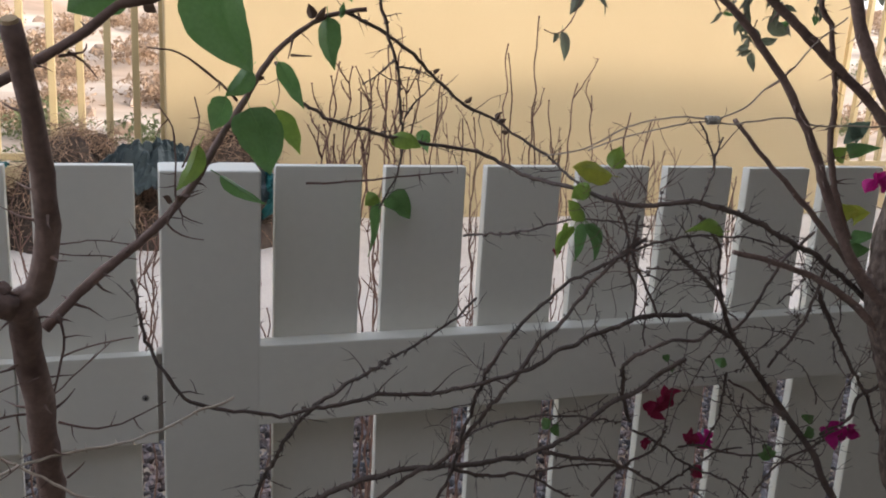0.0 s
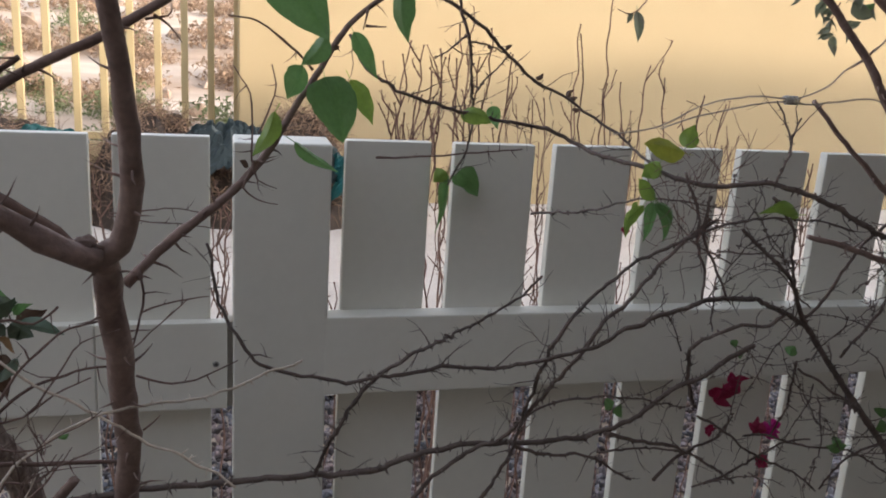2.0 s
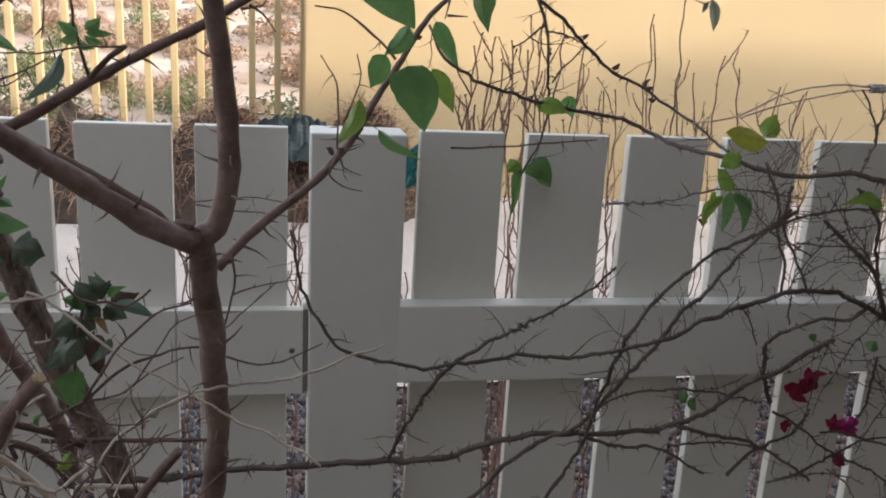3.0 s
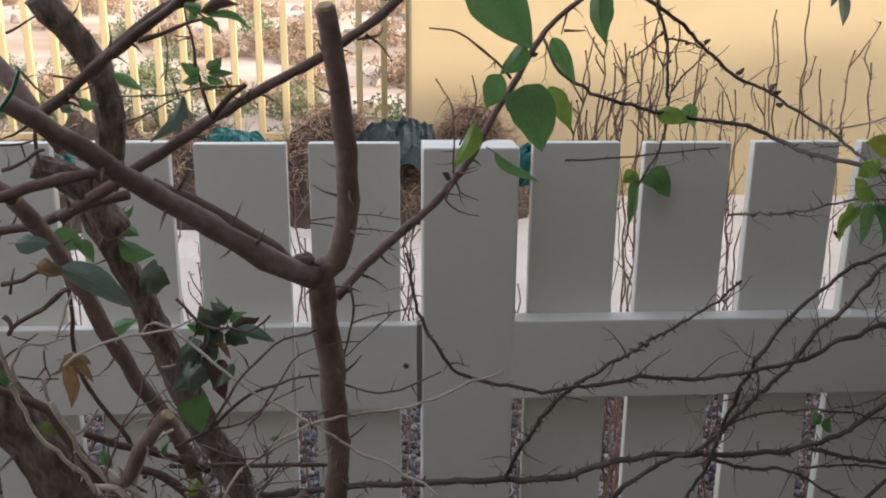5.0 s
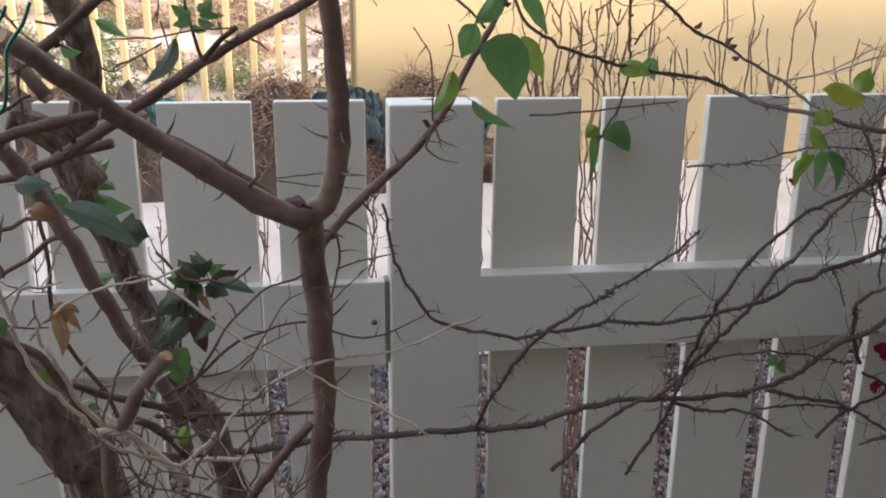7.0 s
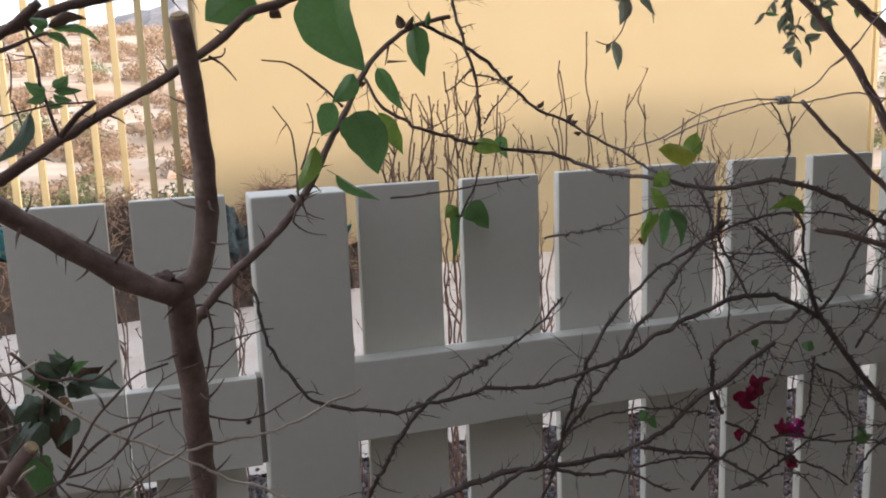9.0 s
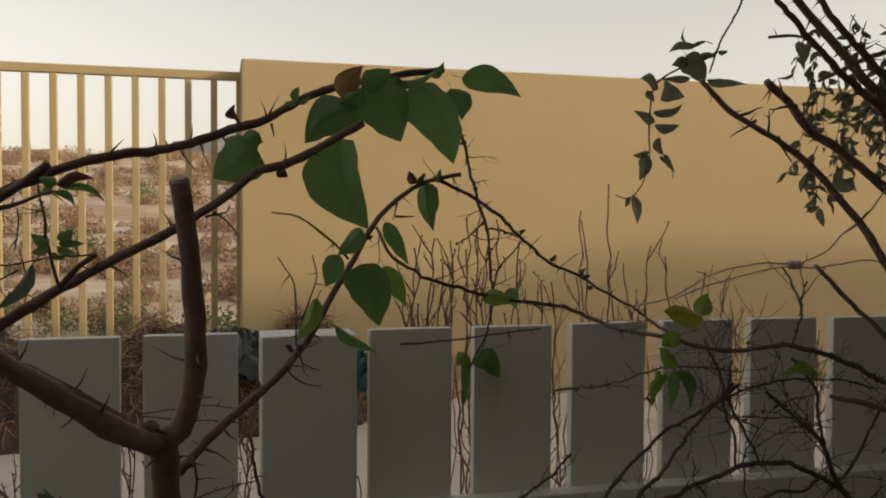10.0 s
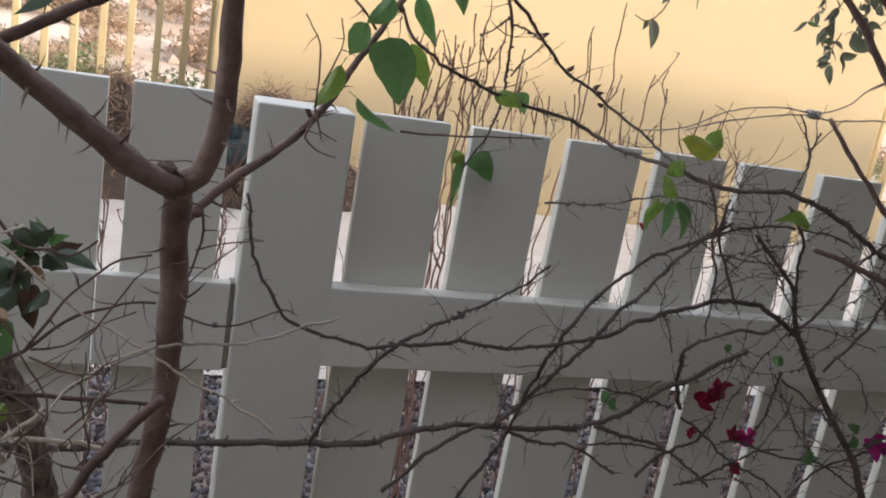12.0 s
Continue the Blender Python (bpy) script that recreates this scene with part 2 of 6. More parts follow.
GOLD = (1 + 5 ** 0.5) / 2
KNOB = [Vector(v).normalized() for v in ((-1, GOLD, 0), (1, GOLD, 0), (-1, -GOLD, 0), (1, -GOLD, 0), (0, -1, GOLD), (0, 1, GOLD), (0, -1, -GOLD), (0, 1, -GOLD), (GOLD, 0, -1), (GOLD, 0, 1), (-GOLD, 0, -1), (-GOLD, 0, 1))]
KNOB_FACES = [f for f in itertools.combinations(range(12), 3) if all((KNOB[a] - KNOB[b]).length < 1.1 for a, b in itertools.combinations(f, 2))]
KNOB_FACES = [f if (KNOB[f[1]] - KNOB[f[0]]).cross(KNOB[f[2]] - KNOB[f[0]]).dot(KNOB[f[0]]) > 0 else f[::-1] for f in KNOB_FACES]


def knob(bm, place):
    """A small round bud or pebble of twenty faces, set by a matrix."""
    vs = [bm.verts.new(place @ v) for v in KNOB]
    for f in KNOB_FACES:
        bm.faces.new([vs[k] for k in f])
    return vs


def bud(bm, p, r):
    return knob(bm, Matrix.Translation(p) @ Matrix.Diagonal((r, r, r, 1)))


def thorn(bm, p, d, length, r):
    d = d.normalized()
    s = d.orthogonal().normalized()
    o = d.cross(s)
    bend = s * length * 0.08
    base = [bm.verts.new(p - d * r * 0.5 + (s * math.cos(a) + o * math.sin(a)) * r) for a in (0, 1.57, 3.14, 4.71)]
    mid = [bm.verts.new(p + d * length * 0.4 + bend + (s * math.cos(a) + o * math.sin(a)) * r * 0.55) for a in (0, 1.57, 3.14, 4.71)]
    tip = bm.verts.new(p + d * length)
    for k in range(4):
        bm.faces.new((base[k], base[(k + 1) % 4], mid[(k + 1) % 4], mid[k]))
        bm.faces.new((mid[k], mid[(k + 1) % 4], tip))


# ---- ground cover and what lies beyond the fence ----
GRAVEL = material("mixed_gravel", (0.12, 0.125, 0.14), 0.75, (0.16, 0.105, 0.09), 9, 120, 0.9, 0.4, vary=0.75)
HAY = material("dry_roots", (0.40, 0.27, 0.18), 0.9, (0.17, 0.105, 0.07), 9, 120, 0.9, 0.2, vary=0.75)
MOUND = material("heap_soil", (0.085, 0.06, 0.045), 0.95, (0.04, 0.03, 0.024), 12, 70, 0.9, 1.0, 30)
TARP = material("teal_tarpaulin", (0.022, 0.13, 0.13), 0.45, (0.012, 0.075, 0.075), 8, 120, 0.35, 0.15)
TARP_GREY = material("faded_grey_green_tarpaulin", (0.045, 0.065, 0.07), 0.5, (0.028, 0.042, 0.046), 8, 120, 0.3, 0.15)
SCRUB_BROWN = material("dry_scrub", (0.40, 0.285, 0.19), 0.9, (0.28, 0.19, 0.125), 3, 30, 0.8, 0, vary=0.3, sheer=0.4)
SCRUB_GREEN = material("green_scrub", (0.20, 0.22, 0.105), 0.85, (0.12, 0.15, 0.07), 3, 30, 0.8, 0, vary=0.3, sheer=0.4)
STONE = material("desert_stone", (0.36, 0.27, 0.20), 0.9, (0.22, 0.16, 0.12), 2, 20, 0.8, 0.5, vary=0.3)
# Hill rock is lightened and greyed to carry the distance haze in its colour.
HILL = material("haze_paled_rock_hill", (0.27, 0.26, 0.265), 0.95, (0.19, 0.18, 0.185), 0.12, 1.2, 0.8, 1.0, 0.5)
WEED = material("reddish_dry_stem", (0.25, 0.148, 0.115), 0.85, (0.13, 0.076, 0.062), 18, 150, 0.8, 0.3, vary=0.25)


def overlay(name, x0, x1, nx, y0, y1, ny, lift, mat, label, category):
    bm = bmesh.new()
    rows = [[bm.verts.new((x, y, height(x, y) + lift + 0.012 * noise.noise(Vector((x * 6, y * 6, 2))))) for x in spread(x0, x1, nx)] for y in spread(y0, y1, ny)]
    for a, b in zip(rows, rows[1:]):
        for i in range(nx):
            bm.faces.new((a[i], a[i + 1], b[i + 1], b[i]))
    return tagged(part(name, bm, mat, smooth=True), label, category, kind="structure")


# Garden soil is out of view; the dark sheet limits bounce onto the fence.
overlay("garden_bed", -15.9, 30, 60, -4.9, 0.02, 40, 0.03, SOIL, "unseen dark soil under the shrubs, added to cut bounced light", "soil")
overlay("sand_strip", -7, 9, 90, 1.75, 5.25, 50, 0.03, SAND, "pale sandy strip in front of the boundary wall", "sand")


def pebble(bm, p, r, rnd):
    m = Matrix.Translation(p) @ Euler([rnd.uniform(0, 6.28) for _ in range(3)]).to_matrix().to_4x4() @ Matrix.Diagonal((r * rnd.uniform(0.8, 1.5), r * rnd.uniform(0.7, 1.1), r * rnd.uniform(0.5, 0.8), 1))
    for v in knob(bm, m):
        v.co += Vector([rnd.uniform(-0.16, 0.16) * r for _ in range(3)])


def joined(name, cells, make, mat, parent=None, label=""):
    """Many small pieces in one mesh, built in batches."""
    verts, faces = [], []
    for c in cells:
        bm = bmesh.new()
        make(bm, c)
        bm.verts.index_update()
        k = len(verts)
        verts += [tuple(v.co) for v in bm.verts]
        faces += [[k + v.index for v in f.verts] for f in bm.faces]
        bm.free()
    me = bpy.data.meshes.new(name)
    me.from_pydata(verts, [], faces)
    me.materials.append(mat)
    ob = new(name, me)
    if parent:
        ob.parent = parent
    return tagged(ob, label, kind="stuff")


def gravel_row(bm, y):
    rnd = random.Random(int(y * 1000))
    x = -3.4
    while x < 4.1:
        pebble(bm, Vector((x, y + rnd.uniform(-0.012, 0.012), height(x, y) + rnd.uniform(0.0, 0.018))), rnd.uniform(0.008, 0.019), rnd)
        x += rnd.uniform(0.014, 0.030) * (1.0 if -2.0 < x < 2.6 else 1.5)


tagged(joined("gravel", spread(0.08, 1.85, 82), gravel_row, GRAVEL, label="loose grey and rust gravel behind the fence"), category="gravel")

# the heap of dry roots and cuttings at the foot of the railing
heap = thing("waste_heap", "heap of tangled dry brown roots and cuttings against the railing", "heap", (0, 4.5, 0.08))
LUMPS = [(-3.2, 4.6, 0.8, 0.6), (-2.2, 4.65, 0.75, 0.62), (-1.45, 4.6, 0.6, 0.6), (-0.62, 4.5, 0.46, 0.74), (-0.10, 4.45, 0.36, 0.50), (0.34, 4.5, 0.40, 0.74), (0.85, 4.7, 0.35, 0.30)]


def heap_height(x, y):
    z = 0.0
    for cx, cy, r, h in LUMPS:
        d = math.hypot((x - cx), (y - cy) * 1.1) / r
        z = max(z, h * max(0.0, 1 - d ** 2.2))
    return z


bm = bmesh.new()
grid = [[bm.verts.new((x, y - 4.5, heap_height(x, y) * (1 + 0.4 * noise.noise(Vector((x * 6, y * 6, 0)))) + 0.06 * noise.noise(Vector((x * 15, y * 15, 4))) + 0.03 * noise.noise(Vector((x * 40, y * 40, 7))) - 0.03)) for x in spread(-4.0, 1.3, 110)] for y in spread(3.9, 5.15, 34)]
for a, b in zip(grid, grid[1:]):
    for i in range(110):
        bm.faces.new((a[i], a[i + 1], b[i + 1], b[i]))
part("mound", bm, MOUND, heap, "dark crumbly core")


def root_fibre(bm, k):
    rnd = random.Random(k)
    cx, cy, r, h = rnd.choice(LUMPS[2:6] * 3 + LUMPS)
    a, d = rnd.uniform(0, 6.28), r * math.sqrt(rnd.random())
    x, y = cx + d * math.cos(a), cy + d * math.sin(a) * 0.8
    p = Vector((x, y - 4.5, max(0.0, heap_height(x, y)) + rnd.uniform(-0.02, 0.05)))
    v = Vector((rnd.uniform(-1, 1), rnd.uniform(-1, 0.6), rnd.uniform(-0.7, 0.7))).normalized()
    line = [p]
    for i in range(7):
        v = (v + Vector((rnd.uniform(-1, 1), rnd.uniform(-1, 1), rnd.uniform(-1.1, 0.8))) * 0.5).normalized()
        p = p + v * rnd.uniform(0.012, 0.035)
        line.append(p)
    w = rnd.uniform(0.0012, 0.003)
    tube(bm, line, lambda s: w * (1 - 0.6 * s), 3, cap=False)
joined("root_tangle", range(6500), root_fibre, HAY, heap, "tangled red-brown roots")


def tarp(label, mat, centre, size, seed, tilt):
    """A crumpled sheet lying over the heap."""
    bm = bmesh.new()
    n = 26
    rows = []
    for i in range(n + 1):
        row = []
        for j in range(n + 1):
            u, v = i / n * 2 - 1, j / n * 2 - 1
            edge = 1 + 0.25 * noise.noise(Vector((u * 2, v * 2, seed)))
            q = Vector((u * 2.3, v * 2.3, seed))
            z = size[2] * (1 - 0.8 * (u * u + v * v)) + 0.7 * size[2] * abs(noise.noise(q)) + 0.5 * size[2] * abs(noise.noise(q * 2.1 + Vector((5, 1, 0)))) - 0.4 * size[2]
            row.append(bm.verts.new(Vector((u * size[0] * edge, v * size[1] * edge, z))))
        rows.append(row)
    for a, b in zip(rows, rows[1:]):
        for j in range(n):
            bm.faces.new((a[j], a[j + 1], b[j + 1], b[j]))
    bmesh.ops.rotate(bm, verts=bm.verts, cent=(0, 0, 0), matrix=Euler([radians(a) for a in tilt]).to_matrix())
    bmesh.ops.solidify(bm, geom=bm.faces[:], thickness=0.003)
    ob = tagged(part("tarpaulin", bm, mat), label, "tarpaulin", "tarpaulins on the heap")
    ob.location = centre
    return ob


tarp("crumpled faded grey-green tarpaulin on the heap", TARP_GREY, (-0.17, 4.26, 0.60), (0.27, 0.16, 0.22), 1, (28, 0, 8))
tarp("crumpled teal tarpaulin scrap on the heap", TARP, (-1.25, 4.42, 0.58), (0.24, 0.14, 0.12), 5, (30, 0, -6))
tarp("teal tarpaulin hanging down the heap", TARP, (0.61, 4.18, 0.48), (0.10, 0.12, 0.30), 9, (62, 0, 10))
tarp("dark teal tarpaulin tucked under dry cuttings", TARP_GREY, (0.30, 4.26, 0.52), (0.30, 0.14, 0.14), 13, (35, 0, -5))
tarp("small teal tarpaulin corner in the dry cuttings", TARP, (-2.3, 4.42, 0.50), (0.22, 0.14, 0.12), 17, (30, 0, 4))


# ---- dry weeds between fence and sand ----
def weed(x, top, y, seed, forks, thick=0.0034, tilt=0.05):
    """A dead upright weed: one kinked wiry stem with crooked forking shoots, buds and spurs."""
    rnd = random.Random(seed)
    w = thing("dead_weed", "dead reddish-brown weed with bare wiry stems behind the fence", "weed", (x, y, height(x, y)), "dead weeds")
    h = top - height(x, y)
    n = int(h / 0.032)
    lean, off = rnd.uniform(-tilt, tilt), [Vector((0, 0, 0))]
    for i in range(n):
        off.append(off[-1] + Vector((rnd.uniform(-0.0075, 0.0075), rnd.uniform(-0.005, 0.005), 0)))
    line = [off[i] - off[n] * (i / n) + Vector((lean * (1 - i / n), 0, h * i / n)) for i in range(n + 1)]
    bm = bmesh.new()
    tube(bm, spline(line, 0.02), lambda s: thick * (1 - 0.55 * s), 6, 0.3, seed)
    bud(bm, line[-1], thick * 0.75)
    for q in range(5):
        i = rnd.randrange(n - 8, n)
        thorn(bm, line[i], Vector((rnd.uniform(-1, 1), rnd.uniform(-0.5, 0.5), rnd.uniform(0, 1))), rnd.uniform(0.008, 0.02), 0.0011)
    part("stem", bm, WEED, w, smooth=True)
    for k in range(forks):
        i = rnd.randrange(n - 6, n)
        bm = bmesh.new()
        side = rnd.choice((-1, 1))
        p, v, ln = line[i].copy(), Vector((side * rnd.uniform(0.35, 0.9), rnd.uniform(-0.3, 0.3), 1)).normalized(), []
        for q in range(rnd.randrange(4, 9)):
            ln.append(p.copy())
            v = (v + Vector((rnd.uniform(-0.42, 0.42), rnd.uniform(-0.25, 0.25), 0.25))).normalized()
            p = p + v * rnd.uniform(0.009, 0.02)
        tube(bm, ln, lambda s: thick * 0.55 * (1 - 0.45 * s), 5)
        for q in range(3):
            j = rnd.randrange(1, len(ln))
            bud(bm, ln[j], thick * rnd.uniform(0.5, 0.85))
        for q in range(5):
            thorn(bm, ln[rnd.randrange(1, len(ln))], Vector((rnd.uniform(-1, 1), rnd.uniform(-0.5, 0.5), rnd.uniform(0, 1))), rnd.uniform(0.007, 0.02), 0.0009)
        part("shoot", bm, WEED, w, smooth=True)


WEEDS = [(0.167, 1.415), (0.188, 1.442), (0.203, 1.436), (0.233, 1.382), (0.258, 1.413), (0.273, 1.413), (0.29, 1.48), (0.304, 1.432), (0.325, 1.418), (0.359, 1.476), (0.392, 1.427), (0.454, 1.335), (0.485, 1.337),
         (0.533, 1.496), (0.556, 1.476), (0.613, 1.557), (0.609, 1.378), (0.665, 1.378), (0.709, 1.419), (0.75, 1.394), (0.548, 1.348), (0.238, 1.431), (0.213, 1.334), (0.179, 1.295), (0.84, 1.36), (0.93, 1.34)]
for i, (x, top) in enumerate(WEEDS):
    weed(x, top, 0.42 + 0.03 * math.sin(i * 2.3), i + 3, 0 if top > 1.46 else 1 if x > 0.42 else 3, 0.0034 if x < 0.42 else 0.003)
for i in range(17):
    weed(0.14 + 0.055 * i + 0.015 * math.sin(i * 5.1), 1.24 + (0.09 if i < 6 else 0.05) * abs(math.sin(i * 2.9)), 0.42 + 0.06 * math.sin(i * 1.3), i + 120, 4 if i < 6 else 1, 0.0019)
for i in range(13):
    weed(0.10 + 0.09 * i + 0.02 * math.sin(i * 3.7), 1.05 + 0.2 * abs(math.sin(i * 1.9)), 0.38 + 0.07 * math.sin(i * 2.2), i + 180, 5, 0.0026)
for i, x in enumerate((-0.03, -0.01, 0.18, 0.19, 0.40, 0.415, 0.62, -0.2, -0.195, -0.39, -0.40, -0.60, -0.62, -0.58, -0.82, -0.84, -1.0)):
    weed(x, 0.98 + 0.2 * abs(math.sin(i * 1.7)), 0.30 + 0.08 * math.sin(i * 3.1), i + 50, 4, 0.0028)
for i in range(16):
    weed(-1.05 + 0.1 * i + 0.03 * math.sin(i * 2.7), 0.95 + 0.22 * abs(math.sin(i * 2.3)), 0.26 + 0.07 * math.sin(i * 1.7), i + 240, 5, 0.003, 0.35)


# ---- the desert behind the railing ----
def tuft(bm, p, size, rnd, n, flat=0.6):
    """A scraggy low bush of many thin leaves and stalks."""
    for k in range(n):
        a, e = rnd.uniform(0, 6.28), rnd.uniform(0.05, 1.45)
        d = Vector((math.cos(a) * math.cos(e), math.sin(a) * math.cos(e), math.sin(e) * flat))
        q = p + d * size * rnd.uniform(0.3, 1.0)
        s = Vector((rnd.uniform(-1, 1), rnd.uniform(-1, 1), rnd.uniform(-1, 1))).normalized() * size * rnd.uniform(0.045, 0.10)
        t = Vector((rnd.uniform(-1, 1), rnd.uniform(-1, 1), rnd.uniform(0, 1))).normalized() * size * rnd.uniform(0.07, 0.16)
        bm.faces.new([bm.verts.new(v) for v in (q - s, q + t * 0.4, q + s, q + t)])


def scatter(count, seed, y0, y1, power):
    rnd = random.Random(seed)
    out = []
    for k in range(count):
        y = y0 + (y1 - y0) * rnd.random() ** power
        x = rnd.uniform(-0.62, 0.12) * (y + 4) if rnd.random() < 0.8 else rnd.uniform(0.75, 1.25) * (y + 3)
        out.append((x, y, k))
    return out


def brown_tuft(bm, c):
    rnd = random.Random(c[2] + 1000)
    tuft(bm, Vector((c[0], c[1], height(c[0], c[1]) - 0.03)), rnd.uniform(0.25, 0.6) * (1 + c[1] / 35), rnd, 560)


def green_tuft(bm, c):
    rnd = random.Random(c[2] + 2000)
    tuft(bm, Vector((c[0], c[1], height(c[0], c[1]) - 0.03)), rnd.uniform(0.25, 0.55) * (1 + c[1] / 70), rnd, 460, 0.9)


def ridge_tuft(bm, c):
    rnd = random.Random(c[2] + 3000)
    tuft(bm, Vector((c[0], c[1], height(c[0], c[1]) - 0.2)), rnd.uniform(0.9, 2.0), rnd, 60)


def stone(bm, c):
    rnd = random.Random(c[2] + 4000)
    pebble(bm, Vector((c[0], c[1], height(c[0], c[1]))), rnd.uniform(0.06, 0.2) * (1 + c[1] / 50), rnd)


tagged(joined("dry_scrub", scatter(380, 1, 7, 75, 1.3), brown_tuft, SCRUB_BROWN, label="scattered low dry brown desert scrub"), category="scrub")
tagged(joined("green_scrub", scatter(60, 2, 7.5, 34, 1.5) + [(-2.5, 7.2, 90), (-3.7, 8.2, 91), (-2.9, 8.0, 92), (-4.4, 8.6, 93), (-5.3, 9, 94), (-5.8, 12.3, 97), (-4.3, 9.2, 98), (-4.7, 11.4, 99), (-3.5, 12.1, 100), (-2.6, 8.4, 101), (-2.7, 11.1, 102), (-3.3, 10.6, 103), (-4.9, 13.2, 104), (-6.4, 13.5, 105), (-3.9, 9.9, 106), (-5.1, 10.4, 107), (-1.1, 6.3, 95), (-1.35, 6.25, 96)], green_tuft, SCRUB_GREEN, label="greenish desert scrub close behind the railing"), category="scrub")
tagged(joined("ridge_scrub", [(random.Random(k).uniform(-90, 20), random.Random(k + 9).uniform(72, 124), k) for k in range(1300)], ridge_tuft, SCRUB_BROWN, label="band of dry brown scrub along the ridge"), category="scrub")
tagged(joined("desert_stones", scatter(170, 3, 6.6, 60, 1.4), stone, STONE, label="brown stones strewn over the sand"), category="stones")

bm = bmesh.new()
rows = []
for i in range(49):
    row = []
    for j in range(25):
        x, y = -30 + 84 * i / 48, 125 + 60 * j / 24
        d = math.hypot((x - 13) / 32, (y - 155) / 30)
        q = Vector((x * 0.12, y * 0.12, 3))
        z = 6 + max(0, 1 - d * d) ** 0.8 * 11.8 * (1 + 0.25 * noise.noise(q)) + 0.9 * noise.noise(q * 3)
        row.append(bm.verts.new((x, y, z)))
    rows.append(row)
for a, b in zip(rows, rows[1:]):
    for j in range(24):
        bm.faces.new((a[j], b[j], b[j + 1], a[j + 1]))
tagged(part("rocky_hill", bm, HILL), "low dark grey rocky hill beyond the ridge", "hill", kind="structure")

# ---- plants: materials ----
BARK = material("brown_bark", (0.29, 0.203, 0.172), 0.68, (0.15, 0.097, 0.08), 18, 150, 0.9, 0.8, 75, vary=0.08, speck=0.2)
TWIG_BARK = material("dark_twig_bark", (0.185, 0.12, 0.097), 0.8, (0.10, 0.064, 0.052), 25, 200, 0.8, 0.5, 120, vary=0.15)
OLD_BARK = material("old_cracked_bark", (0.30, 0.23, 0.19), 0.92, (0.10, 0.07, 0.058), 110, 260, 0.95, 1.0, 150, stretch=(1, 1, 0.45), speck=0.3)
CUT_WOOD = material("cut_wood", (0.50, 0.37, 0.22), 0.85, (0.40, 0.27, 0.15), 60, 300, 0.7, 0.3)
THICKET_BARK = material("bare_thicket_bark", (0.15, 0.112, 0.096), 0.75, (0.07, 0.054, 0.046), 25, 200, 0.8, 0.6, 120, vary=0.2)
STRAW = material("dry_pale_stem", (0.62, 0.53, 0.43), 0.8, (0.44, 0.36, 0.28), 30, 200, 0.7, 0.3, vary=0.1)
GALVANISED = material("galvanised_wire", (0.50, 0.48, 0.44), 0.45, (0.36, 0.34, 0.31), 40, 200, 0.5, 0.05, metal=0.3)
WIRE = material("grey_wire", (0.36, 0.31, 0.26), 0.55, (0.2, 0.16, 0.13), 40, 200, 0.6, 0.1)


def leaf_material(name, colour, second, sheer=0.3, rough=0.42, mix=0.6):
    return material(name, colour, rough, second, 45, 260, mix, 0.2, 160, vary=0.18, sheer=sheer, spec=0.5, speck=0.1)


LEAF = {
    "leaf": leaf_material("green_leaf", (0.12, 0.245, 0.075), (0.16, 0.28, 0.115), 0.42, 0.36, 0.5),
    "teal": leaf_material("grey_green_leaf", (0.15, 0.21, 0.155), (0.10, 0.16, 0.11), 0.35),
    "lime": leaf_material("light_green_leaf", (0.22, 0.33, 0.06), (0.14, 0.225, 0.05), 0.4),
    "vine": leaf_material("dull_grey_green_leaf", (0.19, 0.22, 0.14), (0.15, 0.135, 0.13), 0.4, 0.5),
    "curl": leaf_material("curled_dark_leaf", (0.075, 0.11, 0.062), (0.11, 0.125, 0.085), 0.2, 0.4),
    "yellow": leaf_material("yellow_green_leaf", (0.36, 0.37, 0.05), (0.22, 0.27, 0.04)),
    "dry": leaf_material("dry_brown_leaf", (0.12, 0.07, 0.045), (0.07, 0.045, 0.03), 0.15, 0.7),
    "brown": leaf_material("withered_leaf", (0.40, 0.25, 0.12), (0.18, 0.10, 0.05), 0.2, 0.75),
    "bract": leaf_material("magenta_bract", (0.58, 0.02, 0.26), (0.45, 0.015, 0.2), 0.4, 0.6),
    "red": leaf_material("dark_red_bract", (0.34, 0.015, 0.07), (0.22, 0.012, 0.05), 0.35, 0.65),
}


# ---- plants: limbs and leaves ----
def twiglet(bm, p, d, length, r, gen, rnd):
    """A short crooked side twig that may fork."""
    line, q, v = [p], p.copy(), d.normalized()
    n = max(3, int(length / 0.012))
    for i in range(n):
        v = (v + Vector((rnd.uniform(-1, 1), rnd.uniform(-1, 1), rnd.uniform(-0.7, 1))) * 0.4).normalized()
        q = q + v * (length / n)
        line.append(q.copy())
    tube(bm, line, lambda s: r * (1 - 0.65 * s), 4)
    if gen > 0:
        for i in range(1, n):
            if rnd.random() < 0.34:
                w = (v + Vector((rnd.uniform(-1, 1), rnd.uniform(-0.6, 0.6), rnd.uniform(-1, 1))) * 1.1)
                twiglet(bm, line[i], w, length * rnd.uniform(0.3, 0.6), r * 0.6, gen - 1, rnd)


